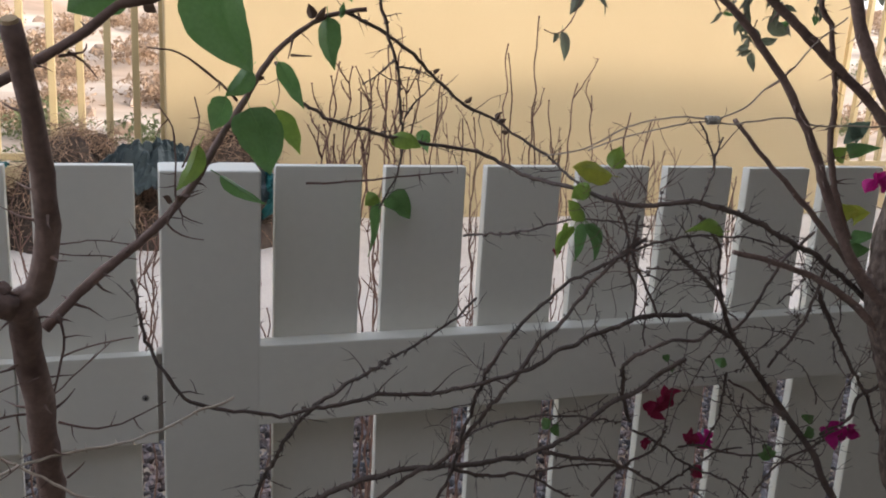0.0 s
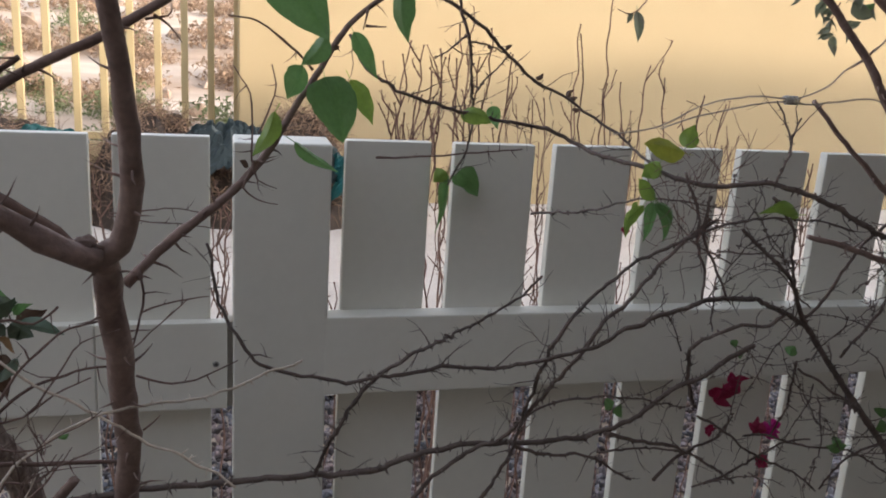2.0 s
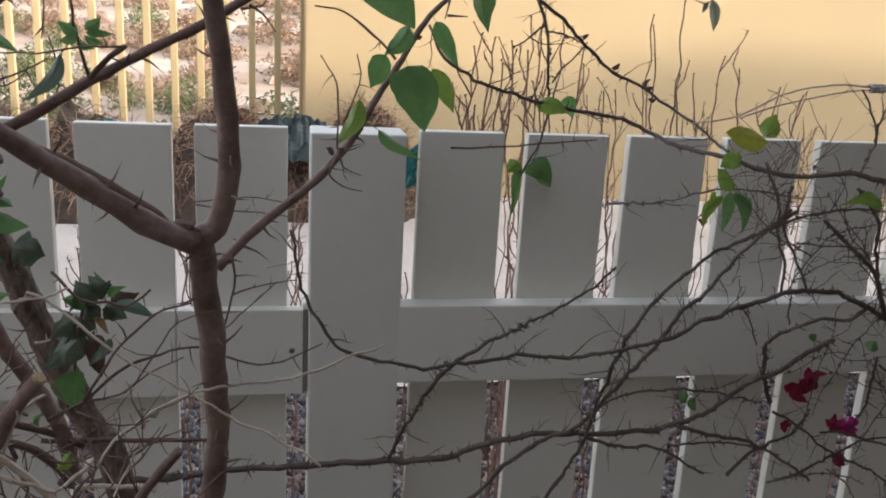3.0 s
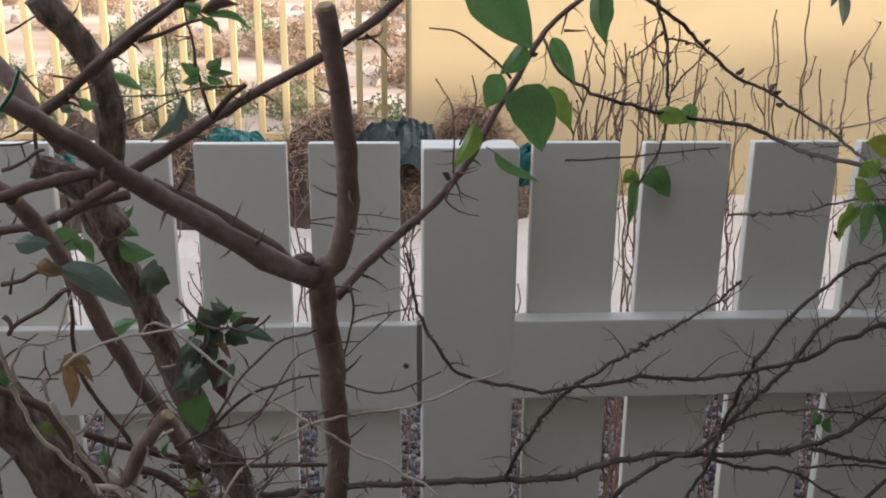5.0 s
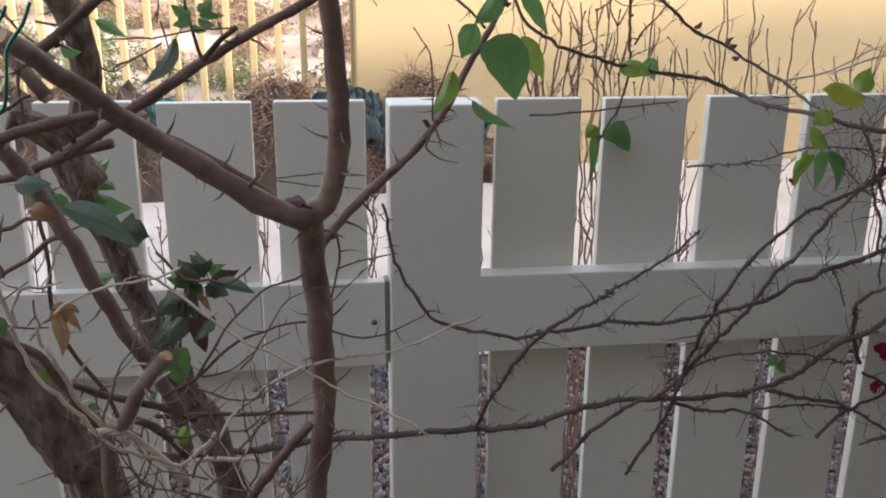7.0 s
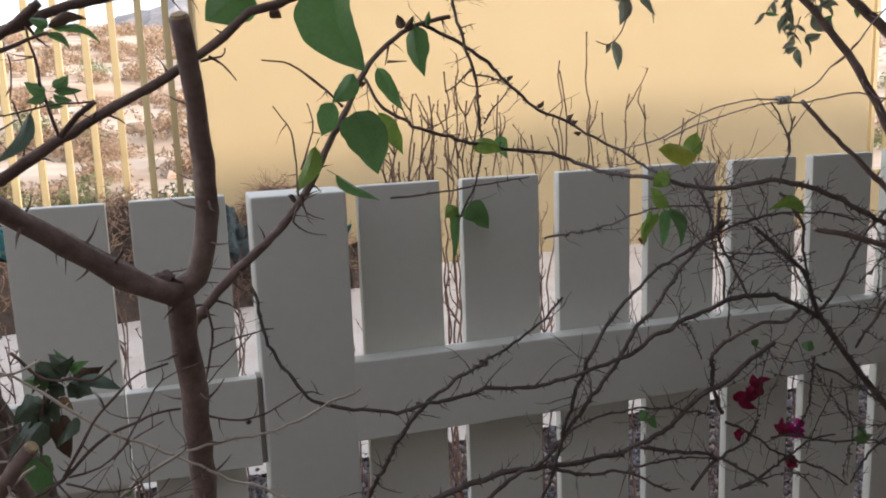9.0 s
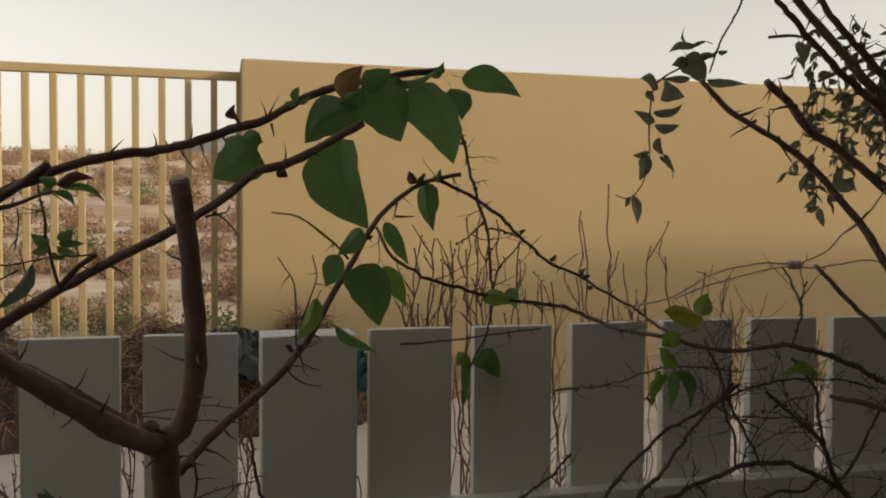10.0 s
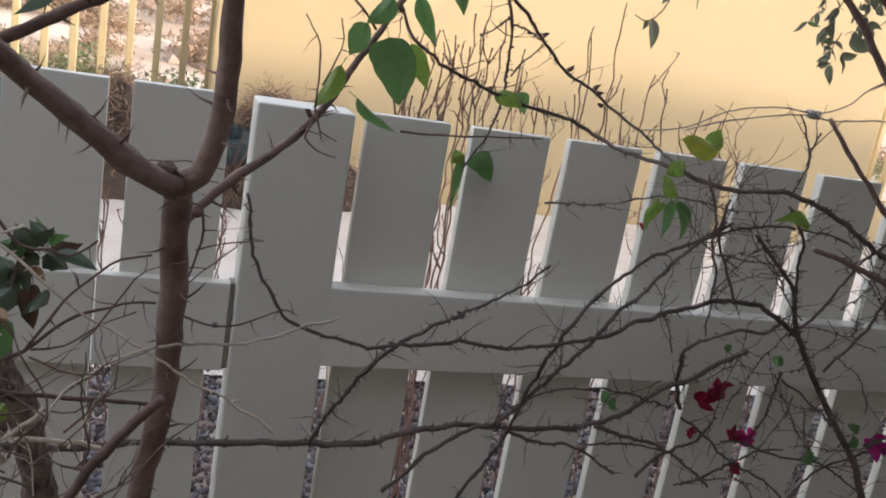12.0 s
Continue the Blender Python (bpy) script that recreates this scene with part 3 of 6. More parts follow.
def branch(plant, role, r0, r1, *points):
    """A limb of a plant through the given points; r0 and r1 its half thickness at the two ends, in millimetres."""
    rnd = random.Random(len(plant.children) * 31 + int(r0 * 10))
    big = max(r0, r1) > 6
    if plant["style"] == "straw":
        r0, r1 = r0 * 1.15, r1 * 1.15
    style = plant["style"]
    step = 0.012 if big else 0.009
    line = spline(points, step)
    amp = 0.0042 if style in ("thicket", "tree", "straw") and not big else 0.0018
    line = [p + amp * noise.noise_vector(p * 27) + amp * 0.6 * noise.noise_vector(p * 95) for p in line]
    bm = bmesh.new()
    bump = rnd.uniform(0, 50)
    gap, way = rnd.uniform(0.045, 0.075), sum((a - b).length for a, b in zip(line, line[1:]))
    def radius(s):
        r = (r0 + (r1 - r0) * s) / 1000
        node = (s * way + bump * 0.01) % gap - gap / 2
        swell = 0.13 * math.exp(-(node / 0.005) ** 2)
        return r * (1 + 0.10 * noise.noise(Vector((s * 9, bump, 0))) + swell)
    old = max(r0, r1) > 15
    rings = tube(bm, line, radius, 44 if old else 20 if big else 7, 0.12 if big else 0.2, bump)
    if old:
        for i, ring in enumerate(rings):
            for k, v in enumerate(ring):
                g = noise.noise(Vector((math.cos(k * 0.1428) * 6 + i * 0.06, math.sin(k * 0.1428) * 6, i * 0.14 + bump)))
                v.co += (v.co - line[i]) * 0.34 * (abs(g) - 0.28)
    n = len(line)
    length = sum((a - b).length for a, b in zip(line, line[1:]))
    thorny = {"bush": 32, "thicket": 100, "tree": 34, "straw": 60}.get(style, 0)
    for k in range(int(length * thorny)):
        i = rnd.randrange(1, n - 1)
        d = line[i + 1] - line[i - 1]
        v = Vector((rnd.uniform(-1, 1), rnd.uniform(-1, 0.6), rnd.uniform(-1, 1)))
        v = (v - v.project(d)).normalized() + d.normalized() * rnd.uniform(0, 0.5)
        r = radius(i / n)
        size = rnd.uniform(0.003, 0.008) if style == "straw" else rnd.uniform(0.004, 0.013) if style == "thicket" else rnd.uniform(0.010, 0.030)
        thorn(bm, line[i] + v.normalized() * r * 0.8, v, size + r * 0.2, min(0.0017, max(0.0009, r * 0.38)))
        if rnd.random() < 0.3:
            bud(bm, line[i] + v.normalized() * r * 0.8, r * rnd.uniform(0.5, 0.8) if not big else 0.003)
    if style == "thicket":
        for k in range(int(length * 14)):
            i = rnd.randrange(1, n - 1)
            for j in range(rnd.randrange(1, 4)):
                q = line[i] + Vector((rnd.uniform(-1, 1), rnd.uniform(-1, 1), rnd.uniform(-1, 1))) * 0.003
                m = Matrix.Translation(q) @ Euler([rnd.uniform(0, 6.28) for _ in range(3)]).to_matrix().to_4x4()
                knob(bm, m @ Matrix.Diagonal((rnd.uniform(0.0014, 0.0024), 0.0014, rnd.uniform(0.0022, 0.0042), 1)))
    if style == "thicket" or (style == "tree" and not big):
        for k in range(int(length * (22 if style == "thicket" else 10))):
            i = rnd.randrange(1, n - 1)
            d = line[i + 1] - line[i - 1]
            v = Vector((rnd.uniform(-1, 1), rnd.uniform(-0.6, 0.5), rnd.uniform(-0.6, 1))).normalized() + d.normalized() * 0.5
            twiglet(bm, line[i], v, rnd.uniform(0.015, 0.07), rnd.uniform(0.0007, 0.0011), 1, rnd)
    mat = {"straw": STRAW, "wire": WIRE}.get(style) or (THICKET_BARK if style == "thicket" else OLD_BARK if max(r0, r1) > 15 else BARK if big else TWIG_BARK)
    ob = part(role, bm, mat, plant, smooth=True)
    if style == "bush" and role == "limb" and r1 > 4.4:
        e = (line[-1] - line[-2]).normalized()
        cb = bmesh.new()
        bmesh.ops.create_cone(cb, cap_ends=True, segments=16, radius1=r1 * 0.9 / 1000, radius2=r1 * 0.82 / 1000, depth=0.003, matrix=Matrix.Translation(line[-1] + e * 0.001) @ e.to_track_quat("Z", "Y").to_matrix().to_4x4())
        part("cut_end", cb, CUT_WOOD, ob, "pale sawn end")
    return ob


def leaf(plant, base, tip, width, kind):
    """One broad leaf from base to tip, width in millimetres: a folded, arched blade with a short stalk."""
    rnd = random.Random(int(abs(base[0] * 9973 + tip[2] * 7919) * 100))
    a, b = Vector(base), Vector(tip)
    d = b - a
    L, w = d.length, width / 1000
    d.normalize()
    face = Vector((rnd.uniform(-0.9, 0.9), -1, rnd.uniform(-0.2, 0.9)))
    if width > 38:
        face = Vector((face.x * 0.4, -1, 0.2))
    side = d.cross(face).normalized()
    nor = side.cross(d).normalized()
    arch, fold, wave = rnd.choice((-1, 1)) * rnd.uniform(0.06, 0.2), rnd.uniform(0.15, 0.55), rnd.uniform(0.03, 0.09)
    if kind in ("dry", "brown"):
        arch, fold, wave = rnd.uniform(-0.3, 0.3), 0.6, 0.14
    bend = rnd.uniform(-0.55, 0.7)
    if kind == "curl":
        arch, fold, wave, bend = rnd.choice((-1, 1)) * rnd.uniform(0.1, 0.25), rnd.uniform(0.2, 0.5), rnd.uniform(0.08, 0.16), rnd.uniform(-0.5, 0.7)
    elif width < 22:
        fold = rnd.uniform(0.25, 0.75)
    bm = bmesh.new()
    nu, nv, rows = 18, 8, []
    turn, sway, seed = (rnd.uniform(-0.7, 0.7) if width < 30 else rnd.uniform(-0.75, 0.75) * (0.3 if width > 38 else 1)) + bend * 0.8 * (kind == "curl" or width < 22), rnd.uniform(-0.17, 0.17), rnd.uniform(0, 90)
    for i in range(nu + 1):
        u = i / nu
        half = 0.5 * w * (math.sin(math.pi * u ** (0.6 if width > 38 else 0.72)) ** (0.65 if width > 38 else 0.85)) * (1 - 0.18 * u) + 0.0004
        if u > 0.8:
            half *= 1 - 0.35 * ((u - 0.8) / 0.2)
        row = []
        for j in range(nv + 1):
            s = j / nv * 2 - 1
            edge = half * s * (1 + (0.5 if kind == "curl" else 0.16) * noise.noise(Vector((u * 5, 3 * (s > 0), seed))) + 0.05 * noise.noise(Vector((u * 16, 3 * (s > 0), seed))))
            flat = side * math.cos(turn * u) + nor * math.sin(turn * u)
            p = a + d * (L * u) + flat * edge + side * (sway * L * math.sin(math.pi * u)) + nor * (arch * L * math.sin(math.pi * u) - fold * half * abs(s) + wave * L * math.sin(6 * u + 3 * s + rnd.random() * 0.3) * s * s * 0.5)
            row.append(bm.verts.new(p))
        rows.append(row)
    for r, q in zip(rows, rows[1:]):
        for j in range(nv):
            bm.faces.new((r[j], r[j + 1], q[j + 1], q[j]))
    ob = part("leaf", bm, LEAF[kind], plant, smooth=True)
    vb = bmesh.new()
    line = [a - d * min(0.012, L * 0.2)] + [a + d * (L * i / 6) + side * (sway * L * math.sin(math.pi * i / 6)) + nor * (arch * L * math.sin(math.pi * i / 6) + 0.0004) for i in range(6)]
    tube(vb, line, lambda s: max(0.00015, 0.0006 * (1 - s) * min(1, L / 0.05)), 4)
    part("midrib", vb, LEAF[kind], ob)
    return ob


def plant(name, label, category, style, at):
    ob = thing(name, label, category)
    ob["style"] = style
    return ob


# ---- the near shrub with broad leaves ----
bush = plant("thorny_shrub", "thorny shrub with smooth brown limbs and broad dark green leaves", "shrub", "bush", (0, 0, 0))
branch(bush, "trunk", 13.0, 11.0, (-0.27, -0.46, -0.02), (-0.285, -0.485, 0.35), (-0.292, -0.51, 0.7), (-0.289, -0.534, 0.948), (-0.281, -0.552, 1.014), (-0.275, -0.575, 1.09), (-0.276, -0.598, 1.159), (-0.278, -0.621, 1.223), (-0.28, -0.632, 1.253), (-0.28, -0.644, 1.281), (-0.281, -0.663, 1.298))
branch(bush, "limb", 9.4, 5.8, (-0.281, -0.677, 1.297), (-0.318, -0.689, 1.319), (-0.354, -0.707, 1.348), (-0.386, -0.729, 1.378), (-0.411, -0.752, 1.404), (-0.431, -0.778, 1.427), (-0.447, -0.808, 1.449))
branch(bush, "limb", 9.4, 6.4, (-0.281, -0.663, 1.298), (-0.267, -0.669, 1.31), (-0.258, -0.679, 1.339), (-0.254, -0.696, 1.387), (-0.256, -0.713, 1.43), (-0.26, -0.73, 1.47), (-0.263, -0.745, 1.502))
branch(bush, "limb", 5.0, 2.5, (-0.271, -0.581, 1.25), (-0.234, -0.545, 1.281), (-0.19, -0.51, 1.31), (-0.155, -0.481, 1.342), (-0.122, -0.45, 1.385), (-0.094, -0.423, 1.426), (-0.064, -0.397, 1.47), (-0.027, -0.373, 1.504), (0.008, -0.356, 1.522), (0.05, -0.36, 1.532))
branch(bush, "limb", 4.6, 3.6, (-0.46, -0.71, 1.355), (-0.39, -0.68, 1.4), (-0.354, -0.664, 1.422), (-0.315, -0.649, 1.445), (-0.273, -0.634, 1.466), (-0.237, -0.621, 1.49), (-0.205, -0.609, 1.518), (-0.18, -0.602, 1.524), (-0.149, -0.592, 1.541), (-0.107, -0.58, 1.565))
branch(bush, "limb", 4.2, 3.7, (-0.43, -0.7, 1.46), (-0.394, -0.66, 1.496), (-0.358, -0.633, 1.515), (-0.319, -0.608, 1.53), (-0.271, -0.581, 1.539), (-0.227, -0.558, 1.558), (-0.191, -0.54, 1.572), (-0.152, -0.52, 1.596), (-0.104, -0.5, 1.615), (-0.054, -0.48, 1.628), (0.001, -0.46, 1.64))
branch(bush, "twig", 1.4, 0.8, (-0.353, -0.685, 1.424), (-0.357, -0.685, 1.443), (-0.361, -0.685, 1.463), (-0.363, -0.685, 1.482), (-0.367, -0.685, 1.501))
branch(bush, "twig", 2.4, 2.0, (-0.352, -0.69, 1.424), (-0.342, -0.69, 1.435), (-0.331, -0.69, 1.444), (-0.325, -0.69, 1.449))
branch(bush, "twig", 0.7, 0.6, (-0.325, -0.7, 1.449), (-0.357, -0.7, 1.447), (-0.384, -0.7, 1.442), (-0.415, -0.7, 1.441))
branch(bush, "twig", 0.9, 0.6, (-0.414, -0.69, 1.421), (-0.396, -0.69, 1.429), (-0.379, -0.69, 1.438))
branch(bush, "twig", 1.5, 0.8, (-0.1, -0.44, 1.433), (-0.116, -0.447, 1.45), (-0.145, -0.458, 1.473), (-0.162, -0.463, 1.48), (-0.184, -0.47, 1.482))
branch(bush, "twig", 1.3, 0.5, (-0.166, -0.53, 1.342), (-0.171, -0.53, 1.326), (-0.157, -0.53, 1.315), (-0.139, -0.53, 1.311))
branch(bush, "twig", 1.3, 0.4, (-0.163, -0.53, 1.351), (-0.158, -0.53, 1.335), (-0.14, -0.53, 1.327))
branch(bush, "twig", 0.6, 1.0, (-0.179, -0.5, 1.438), (-0.172, -0.503, 1.426), (-0.165, -0.506, 1.413), (-0.162, -0.513, 1.382), (-0.162, -0.52, 1.351))
branch(bush, "twig", 0.6, 0.9, (-0.142, -0.48, 1.44), (-0.138, -0.486, 1.421), (-0.145, -0.492, 1.401), (-0.156, -0.5, 1.375))
branch(bush, "twig", 1.6, 0.5, (-0.043, -0.42, 1.479), (-0.021, -0.42, 1.479))
branch(bush, "twig", 1.4, 0.5, (-0.041, -0.42, 1.496), (-0.046, -0.42, 1.476))
branch(bush, "twig", 1.4, 0.4, (-0.24, -0.62, 1.481), (-0.23, -0.62, 1.474), (-0.22, -0.62, 1.461))
branch(bush, "twig", 1.2, 0.6, (-0.247, -0.62, 1.477), (-0.23, -0.62, 1.481), (-0.228, -0.62, 1.488))
branch(bush, "twig", 1.9, 1.2, (-0.217, -0.61, 1.553), (-0.221, -0.61, 1.561), (-0.224, -0.61, 1.571))
branch(bush, "twig", 1.2, 0.3, (-0.192, -0.6, 1.56), (-0.19, -0.6, 1.548))
branch(bush, "twig", 1.0, 0.7, (-0.207, -0.6, 1.525), (-0.203, -0.6, 1.541), (-0.202, -0.6, 1.551))
leaf(bush, (-0.205, -0.61, 1.539), (-0.241, -0.61, 1.511), 44.6, "leaf")
leaf(bush, (-0.202, -0.6, 1.552), (-0.218, -0.6, 1.539), 18.7, "leaf")
leaf(bush, (-0.111, -0.57, 1.579), (-0.159, -0.57, 1.547), 44.1, "leaf")
leaf(bush, (-0.125, -0.55, 1.554), (-0.096, -0.55, 1.467), 66.5, "leaf")
leaf(bush, (-0.09, -0.53, 1.614), (-0.06, -0.53, 1.554), 61.9, "leaf")
leaf(bush, (-0.038, -0.51, 1.617), (-0, -0.51, 1.534), 64.3, "leaf")
leaf(bush, (0.002, -0.49, 1.615), (0.014, -0.49, 1.582), 26.1, "leaf")
leaf(bush, (0.02, -0.47, 1.63), (0.088, -0.47, 1.612), 32.9, "leaf")
leaf(bush, (-0.117, -0.55, 1.589), (-0.102, -0.55, 1.624), 27.9, "brown")
leaf(bush, (-0.1, -0.54, 1.603), (-0.073, -0.54, 1.624), 24.0, "leaf")
leaf(bush, (-0.068, -0.52, 1.618), (-0.019, -0.52, 1.631), 18.0, "leaf")
leaf(bush, (-0.022, -0.5, 1.625), (-0.008, -0.5, 1.641), 9.3, "leaf")
leaf(bush, (-0.105, -0.57, 1.597), (-0.127, -0.57, 1.581), 21.0, "leaf")
leaf(bush, (0.007, -0.36, 1.521), (0.016, -0.36, 1.463), 33.9, "leaf")
leaf(bush, (-0.012, -0.37, 1.518), (-0.017, -0.37, 1.534), 12.0, "dry")
leaf(bush, (-0.009, -0.37, 1.518), (0.002, -0.37, 1.532), 8.0, "dry")
leaf(bush, (0.021, -0.36, 1.521), (0.024, -0.36, 1.538), 6.8, "leaf")
leaf(bush, (-0.169, -0.58, 1.583), (-0.165, -0.58, 1.597), 8.6, "leaf")
leaf(bush, (-0.168, -0.58, 1.582), (-0.179, -0.58, 1.582), 5.1, "leaf")
leaf(bush, (-0.166, -0.58, 1.582), (-0.155, -0.58, 1.588), 4.6, "leaf")
leaf(bush, (-0.221, -0.61, 1.562), (-0.223, -0.61, 1.575), 10.6, "dry")
leaf(bush, (-0.186, -0.59, 1.52), (-0.176, -0.59, 1.514), 10.0, "dry")
leaf(bush, (-0.087, -0.45, 1.467), (-0.112, -0.45, 1.438), 23.4, "leaf")
leaf(bush, (-0.111, -0.455, 1.438), (-0.126, -0.455, 1.404), 27.9, "leaf")
leaf(bush, (-0.14, -0.5, 1.396), (-0.162, -0.5, 1.352), 21.5, "lime")
leaf(bush, (-0.057, -0.43, 1.473), (-0.03, -0.43, 1.426), 19.4, "leaf")
leaf(bush, (-0.089, -0.458, 1.428), (-0.068, -0.458, 1.361), 51.4, "leaf")
leaf(bush, (-0.06, -0.44, 1.425), (-0.035, -0.44, 1.379), 22.9, "lime")
leaf(bush, (-0.121, -0.5, 1.367), (-0.077, -0.5, 1.338), 14.7, "leaf")
leaf(bush, (-0.166, -0.53, 1.347), (-0.174, -0.53, 1.353), 6.3, "dry")
leaf(bush, (-0.162, -0.53, 1.347), (-0.156, -0.53, 1.353), 5.3, "dry")
leaf(bush, (-0.078, -0.44, 1.455), (-0.072, -0.44, 1.458), 5.7, "dry")
leaf(bush, (-0.348, -0.72, 1.501), (-0.36, -0.72, 1.505), 9.0, "leaf")
leaf(bush, (-0.348, -0.72, 1.5), (-0.323, -0.72, 1.504), 8.2, "dry")
leaf(bush, (-0.345, -0.72, 1.498), (-0.316, -0.72, 1.488), 5.6, "leaf")
leaf(bush, (-0.349, -0.72, 1.495), (-0.336, -0.72, 1.485), 5.6, "leaf")
leaf(bush, (-0.351, -0.72, 1.498), (-0.357, -0.72, 1.492), 4.5, "leaf")
leaf(bush, (-0.359, -0.69, 1.456), (-0.371, -0.69, 1.45), 10.0, "leaf")
leaf(bush, (-0.358, -0.69, 1.458), (-0.371, -0.69, 1.464), 9.6, "leaf")
leaf(bush, (-0.353, -0.69, 1.46), (-0.342, -0.69, 1.468), 8.8, "leaf")
leaf(bush, (-0.352, -0.69, 1.457), (-0.334, -0.69, 1.457), 6.0, "leaf")
leaf(bush, (-0.353, -0.69, 1.455), (-0.341, -0.69, 1.45), 6.4, "leaf")
leaf(bush, (-0.357, -0.69, 1.45), (-0.347, -0.69, 1.446), 5.6, "leaf")
leaf(bush, (-0.368, -0.7, 1.442), (-0.394, -0.7, 1.409), 10.3, "teal")
branch(bush, "limb", 4.6, 4.2, (-0.408, -0.649, 1.369), (-0.383, -0.649, 1.357), (-0.358, -0.649, 1.344), (-0.336, -0.649, 1.33), (-0.315, -0.649, 1.314), (-0.3, -0.649, 1.299))

# ---- the older shrub beside it ----
old_bush = plant("old_shrub", "old thorny shrub with thick crossing brown limbs and pruned stubs", "shrub", "bush", (0, 0, 0))
branch(old_bush, "trunk", 24.0, 12.0, (-0.33, -0.22, -0.02), (-0.36, -0.26, 0.5), (-0.416, -0.33, 0.897), (-0.447, -0.353, 0.998), (-0.483, -0.385, 1.123), (-0.501, -0.407, 1.206), (-0.527, -0.433, 1.288), (-0.525, -0.45, 1.31), (-0.495, -0.471, 1.365), (-0.487, -0.493, 1.422), (-0.493, -0.508, 1.456), (-0.507, -0.524, 1.484), (-0.522, -0.54, 1.51))
branch(old_bush, "limb", 4.3, 2.9, (-0.471, -0.7, 1.427), (-0.452, -0.706, 1.439), (-0.429, -0.713, 1.457), (-0.411, -0.719, 1.471), (-0.389, -0.727, 1.486), (-0.367, -0.734, 1.5), (-0.351, -0.74, 1.513))
branch(old_bush, "twig", 1.7, 1.1, (-0.388, -0.73, 1.481), (-0.375, -0.73, 1.485), (-0.362, -0.73, 1.49), (-0.348, -0.73, 1.494))
branch(old_bush, "limb", 4.0, 4.3, (-0.588, -0.56, 1.305), (-0.565, -0.566, 1.31), (-0.532, -0.575, 1.317), (-0.499, -0.584, 1.33), (-0.477, -0.591, 1.34), (-0.444, -0.6, 1.348))
branch(old_bush, "limb", 4.3, 4.2, (-0.509, -0.72, 1.369), (-0.492, -0.712, 1.373), (-0.469, -0.701, 1.38), (-0.441, -0.689, 1.384), (-0.42, -0.68, 1.389))
branch(old_bush, "limb", 6.2, 6.4, (-0.536, -0.68, 1.389), (-0.522, -0.671, 1.372), (-0.507, -0.664, 1.361))
branch(old_bush, "limb", 8.5, 5.4, (-0.556, -0.6, 1.469), (-0.53, -0.606, 1.452), (-0.513, -0.611, 1.43), (-0.504, -0.614, 1.415), (-0.484, -0.62, 1.39))
branch(old_bush, "twig", 2.0, 2.6, (-0.553, -0.47, 1.256), (-0.553, -0.46, 1.197), (-0.557, -0.453, 1.159), (-0.557, -0.447, 1.124), (-0.548, -0.441, 1.092), (-0.531, -0.435, 1.061), (-0.516, -0.427, 1.022), (-0.506, -0.42, 0.977))
branch(old_bush, "twig", 2.4, 1.9, (-0.477, -0.62, 1.269), (-0.488, -0.62, 1.273), (-0.499, -0.62, 1.27), (-0.516, -0.62, 1.255), (-0.538, -0.62, 1.243), (-0.548, -0.62, 1.232))
branch(old_bush, "limb", 3.6, 3.3, (-0.501, -0.6, 1.128), (-0.484, -0.593, 1.116), (-0.467, -0.585, 1.105), (-0.435, -0.573, 1.088), (-0.402, -0.56, 1.064))
branch(old_bush, "limb", 3.6, 4.3, (-0.459, -0.6, 1.091), (-0.436, -0.592, 1.078), (-0.419, -0.585, 1.057), (-0.411, -0.58, 1.037))
branch(old_bush, "limb", 3.3, 4.2, (-0.52, -0.72, 1.23), (-0.504, -0.713, 1.219), (-0.488, -0.705, 1.205), (-0.479, -0.698, 1.18), (-0.469, -0.689, 1.15), (-0.458, -0.68, 1.116))
branch(old_bush, "twig", 2.5, 2.1, (-0.44, -0.56, 1.07), (-0.39, -0.539, 1.058), (-0.337, -0.519, 1.046), (-0.286, -0.5, 1.033))
branch(old_bush, "twig", 1.8, 1.1, (-0.422, -0.6, 1.111), (-0.392, -0.593, 1.126), (-0.361, -0.585, 1.151), (-0.335, -0.579, 1.162), (-0.309, -0.574, 1.168), (-0.289, -0.57, 1.167))
branch(old_bush, "twig", 1.5, 0.9, (-0.389, -0.6, 1.13), (-0.369, -0.594, 1.164), (-0.358, -0.591, 1.179), (-0.337, -0.587, 1.199), (-0.322, -0.584, 1.209), (-0.297, -0.58, 1.215))
branch(old_bush, "twig", 1.0, 0.7, (-0.385, -0.6, 1.13), (-0.36, -0.594, 1.132), (-0.335, -0.587, 1.149), (-0.304, -0.58, 1.162))
branch(old_bush, "twig", 1.3, 0.8, (-0.259, -0.6, 1.267), (-0.255, -0.6, 1.246), (-0.259, -0.6, 1.225), (-0.266, -0.6, 1.198))
branch(old_bush, "twig", 1.0, 0.5, (-0.26, -0.58, 1.223), (-0.24, -0.58, 1.231), (-0.219, -0.58, 1.235), (-0.201, -0.58, 1.238))
branch(old_bush, "twig", 0.7, 0.5, (-0.268, -0.58, 1.188), (-0.245, -0.58, 1.211), (-0.219, -0.58, 1.236))
branch(old_bush, "twig", 1.2, 0.6, (-0.267, -0.57, 1.158), (-0.247, -0.57, 1.151), (-0.225, -0.57, 1.15), (-0.204, -0.57, 1.156), (-0.175, -0.57, 1.169))
branch(old_bush, "twig", 1.2, 0.4, (-0.265, -0.6, 1.184), (-0.256, -0.6, 1.192), (-0.249, -0.6, 1.201))
branch(old_bush, "twig", 0.9, 0.4, (-0.269, -0.6, 1.213), (-0.249, -0.6, 1.214))
branch(old_bush, "twig", 1.1, 0.4, (-0.264, -0.56, 1.098), (-0.253, -0.56, 1.106), (-0.248, -0.56, 1.112))
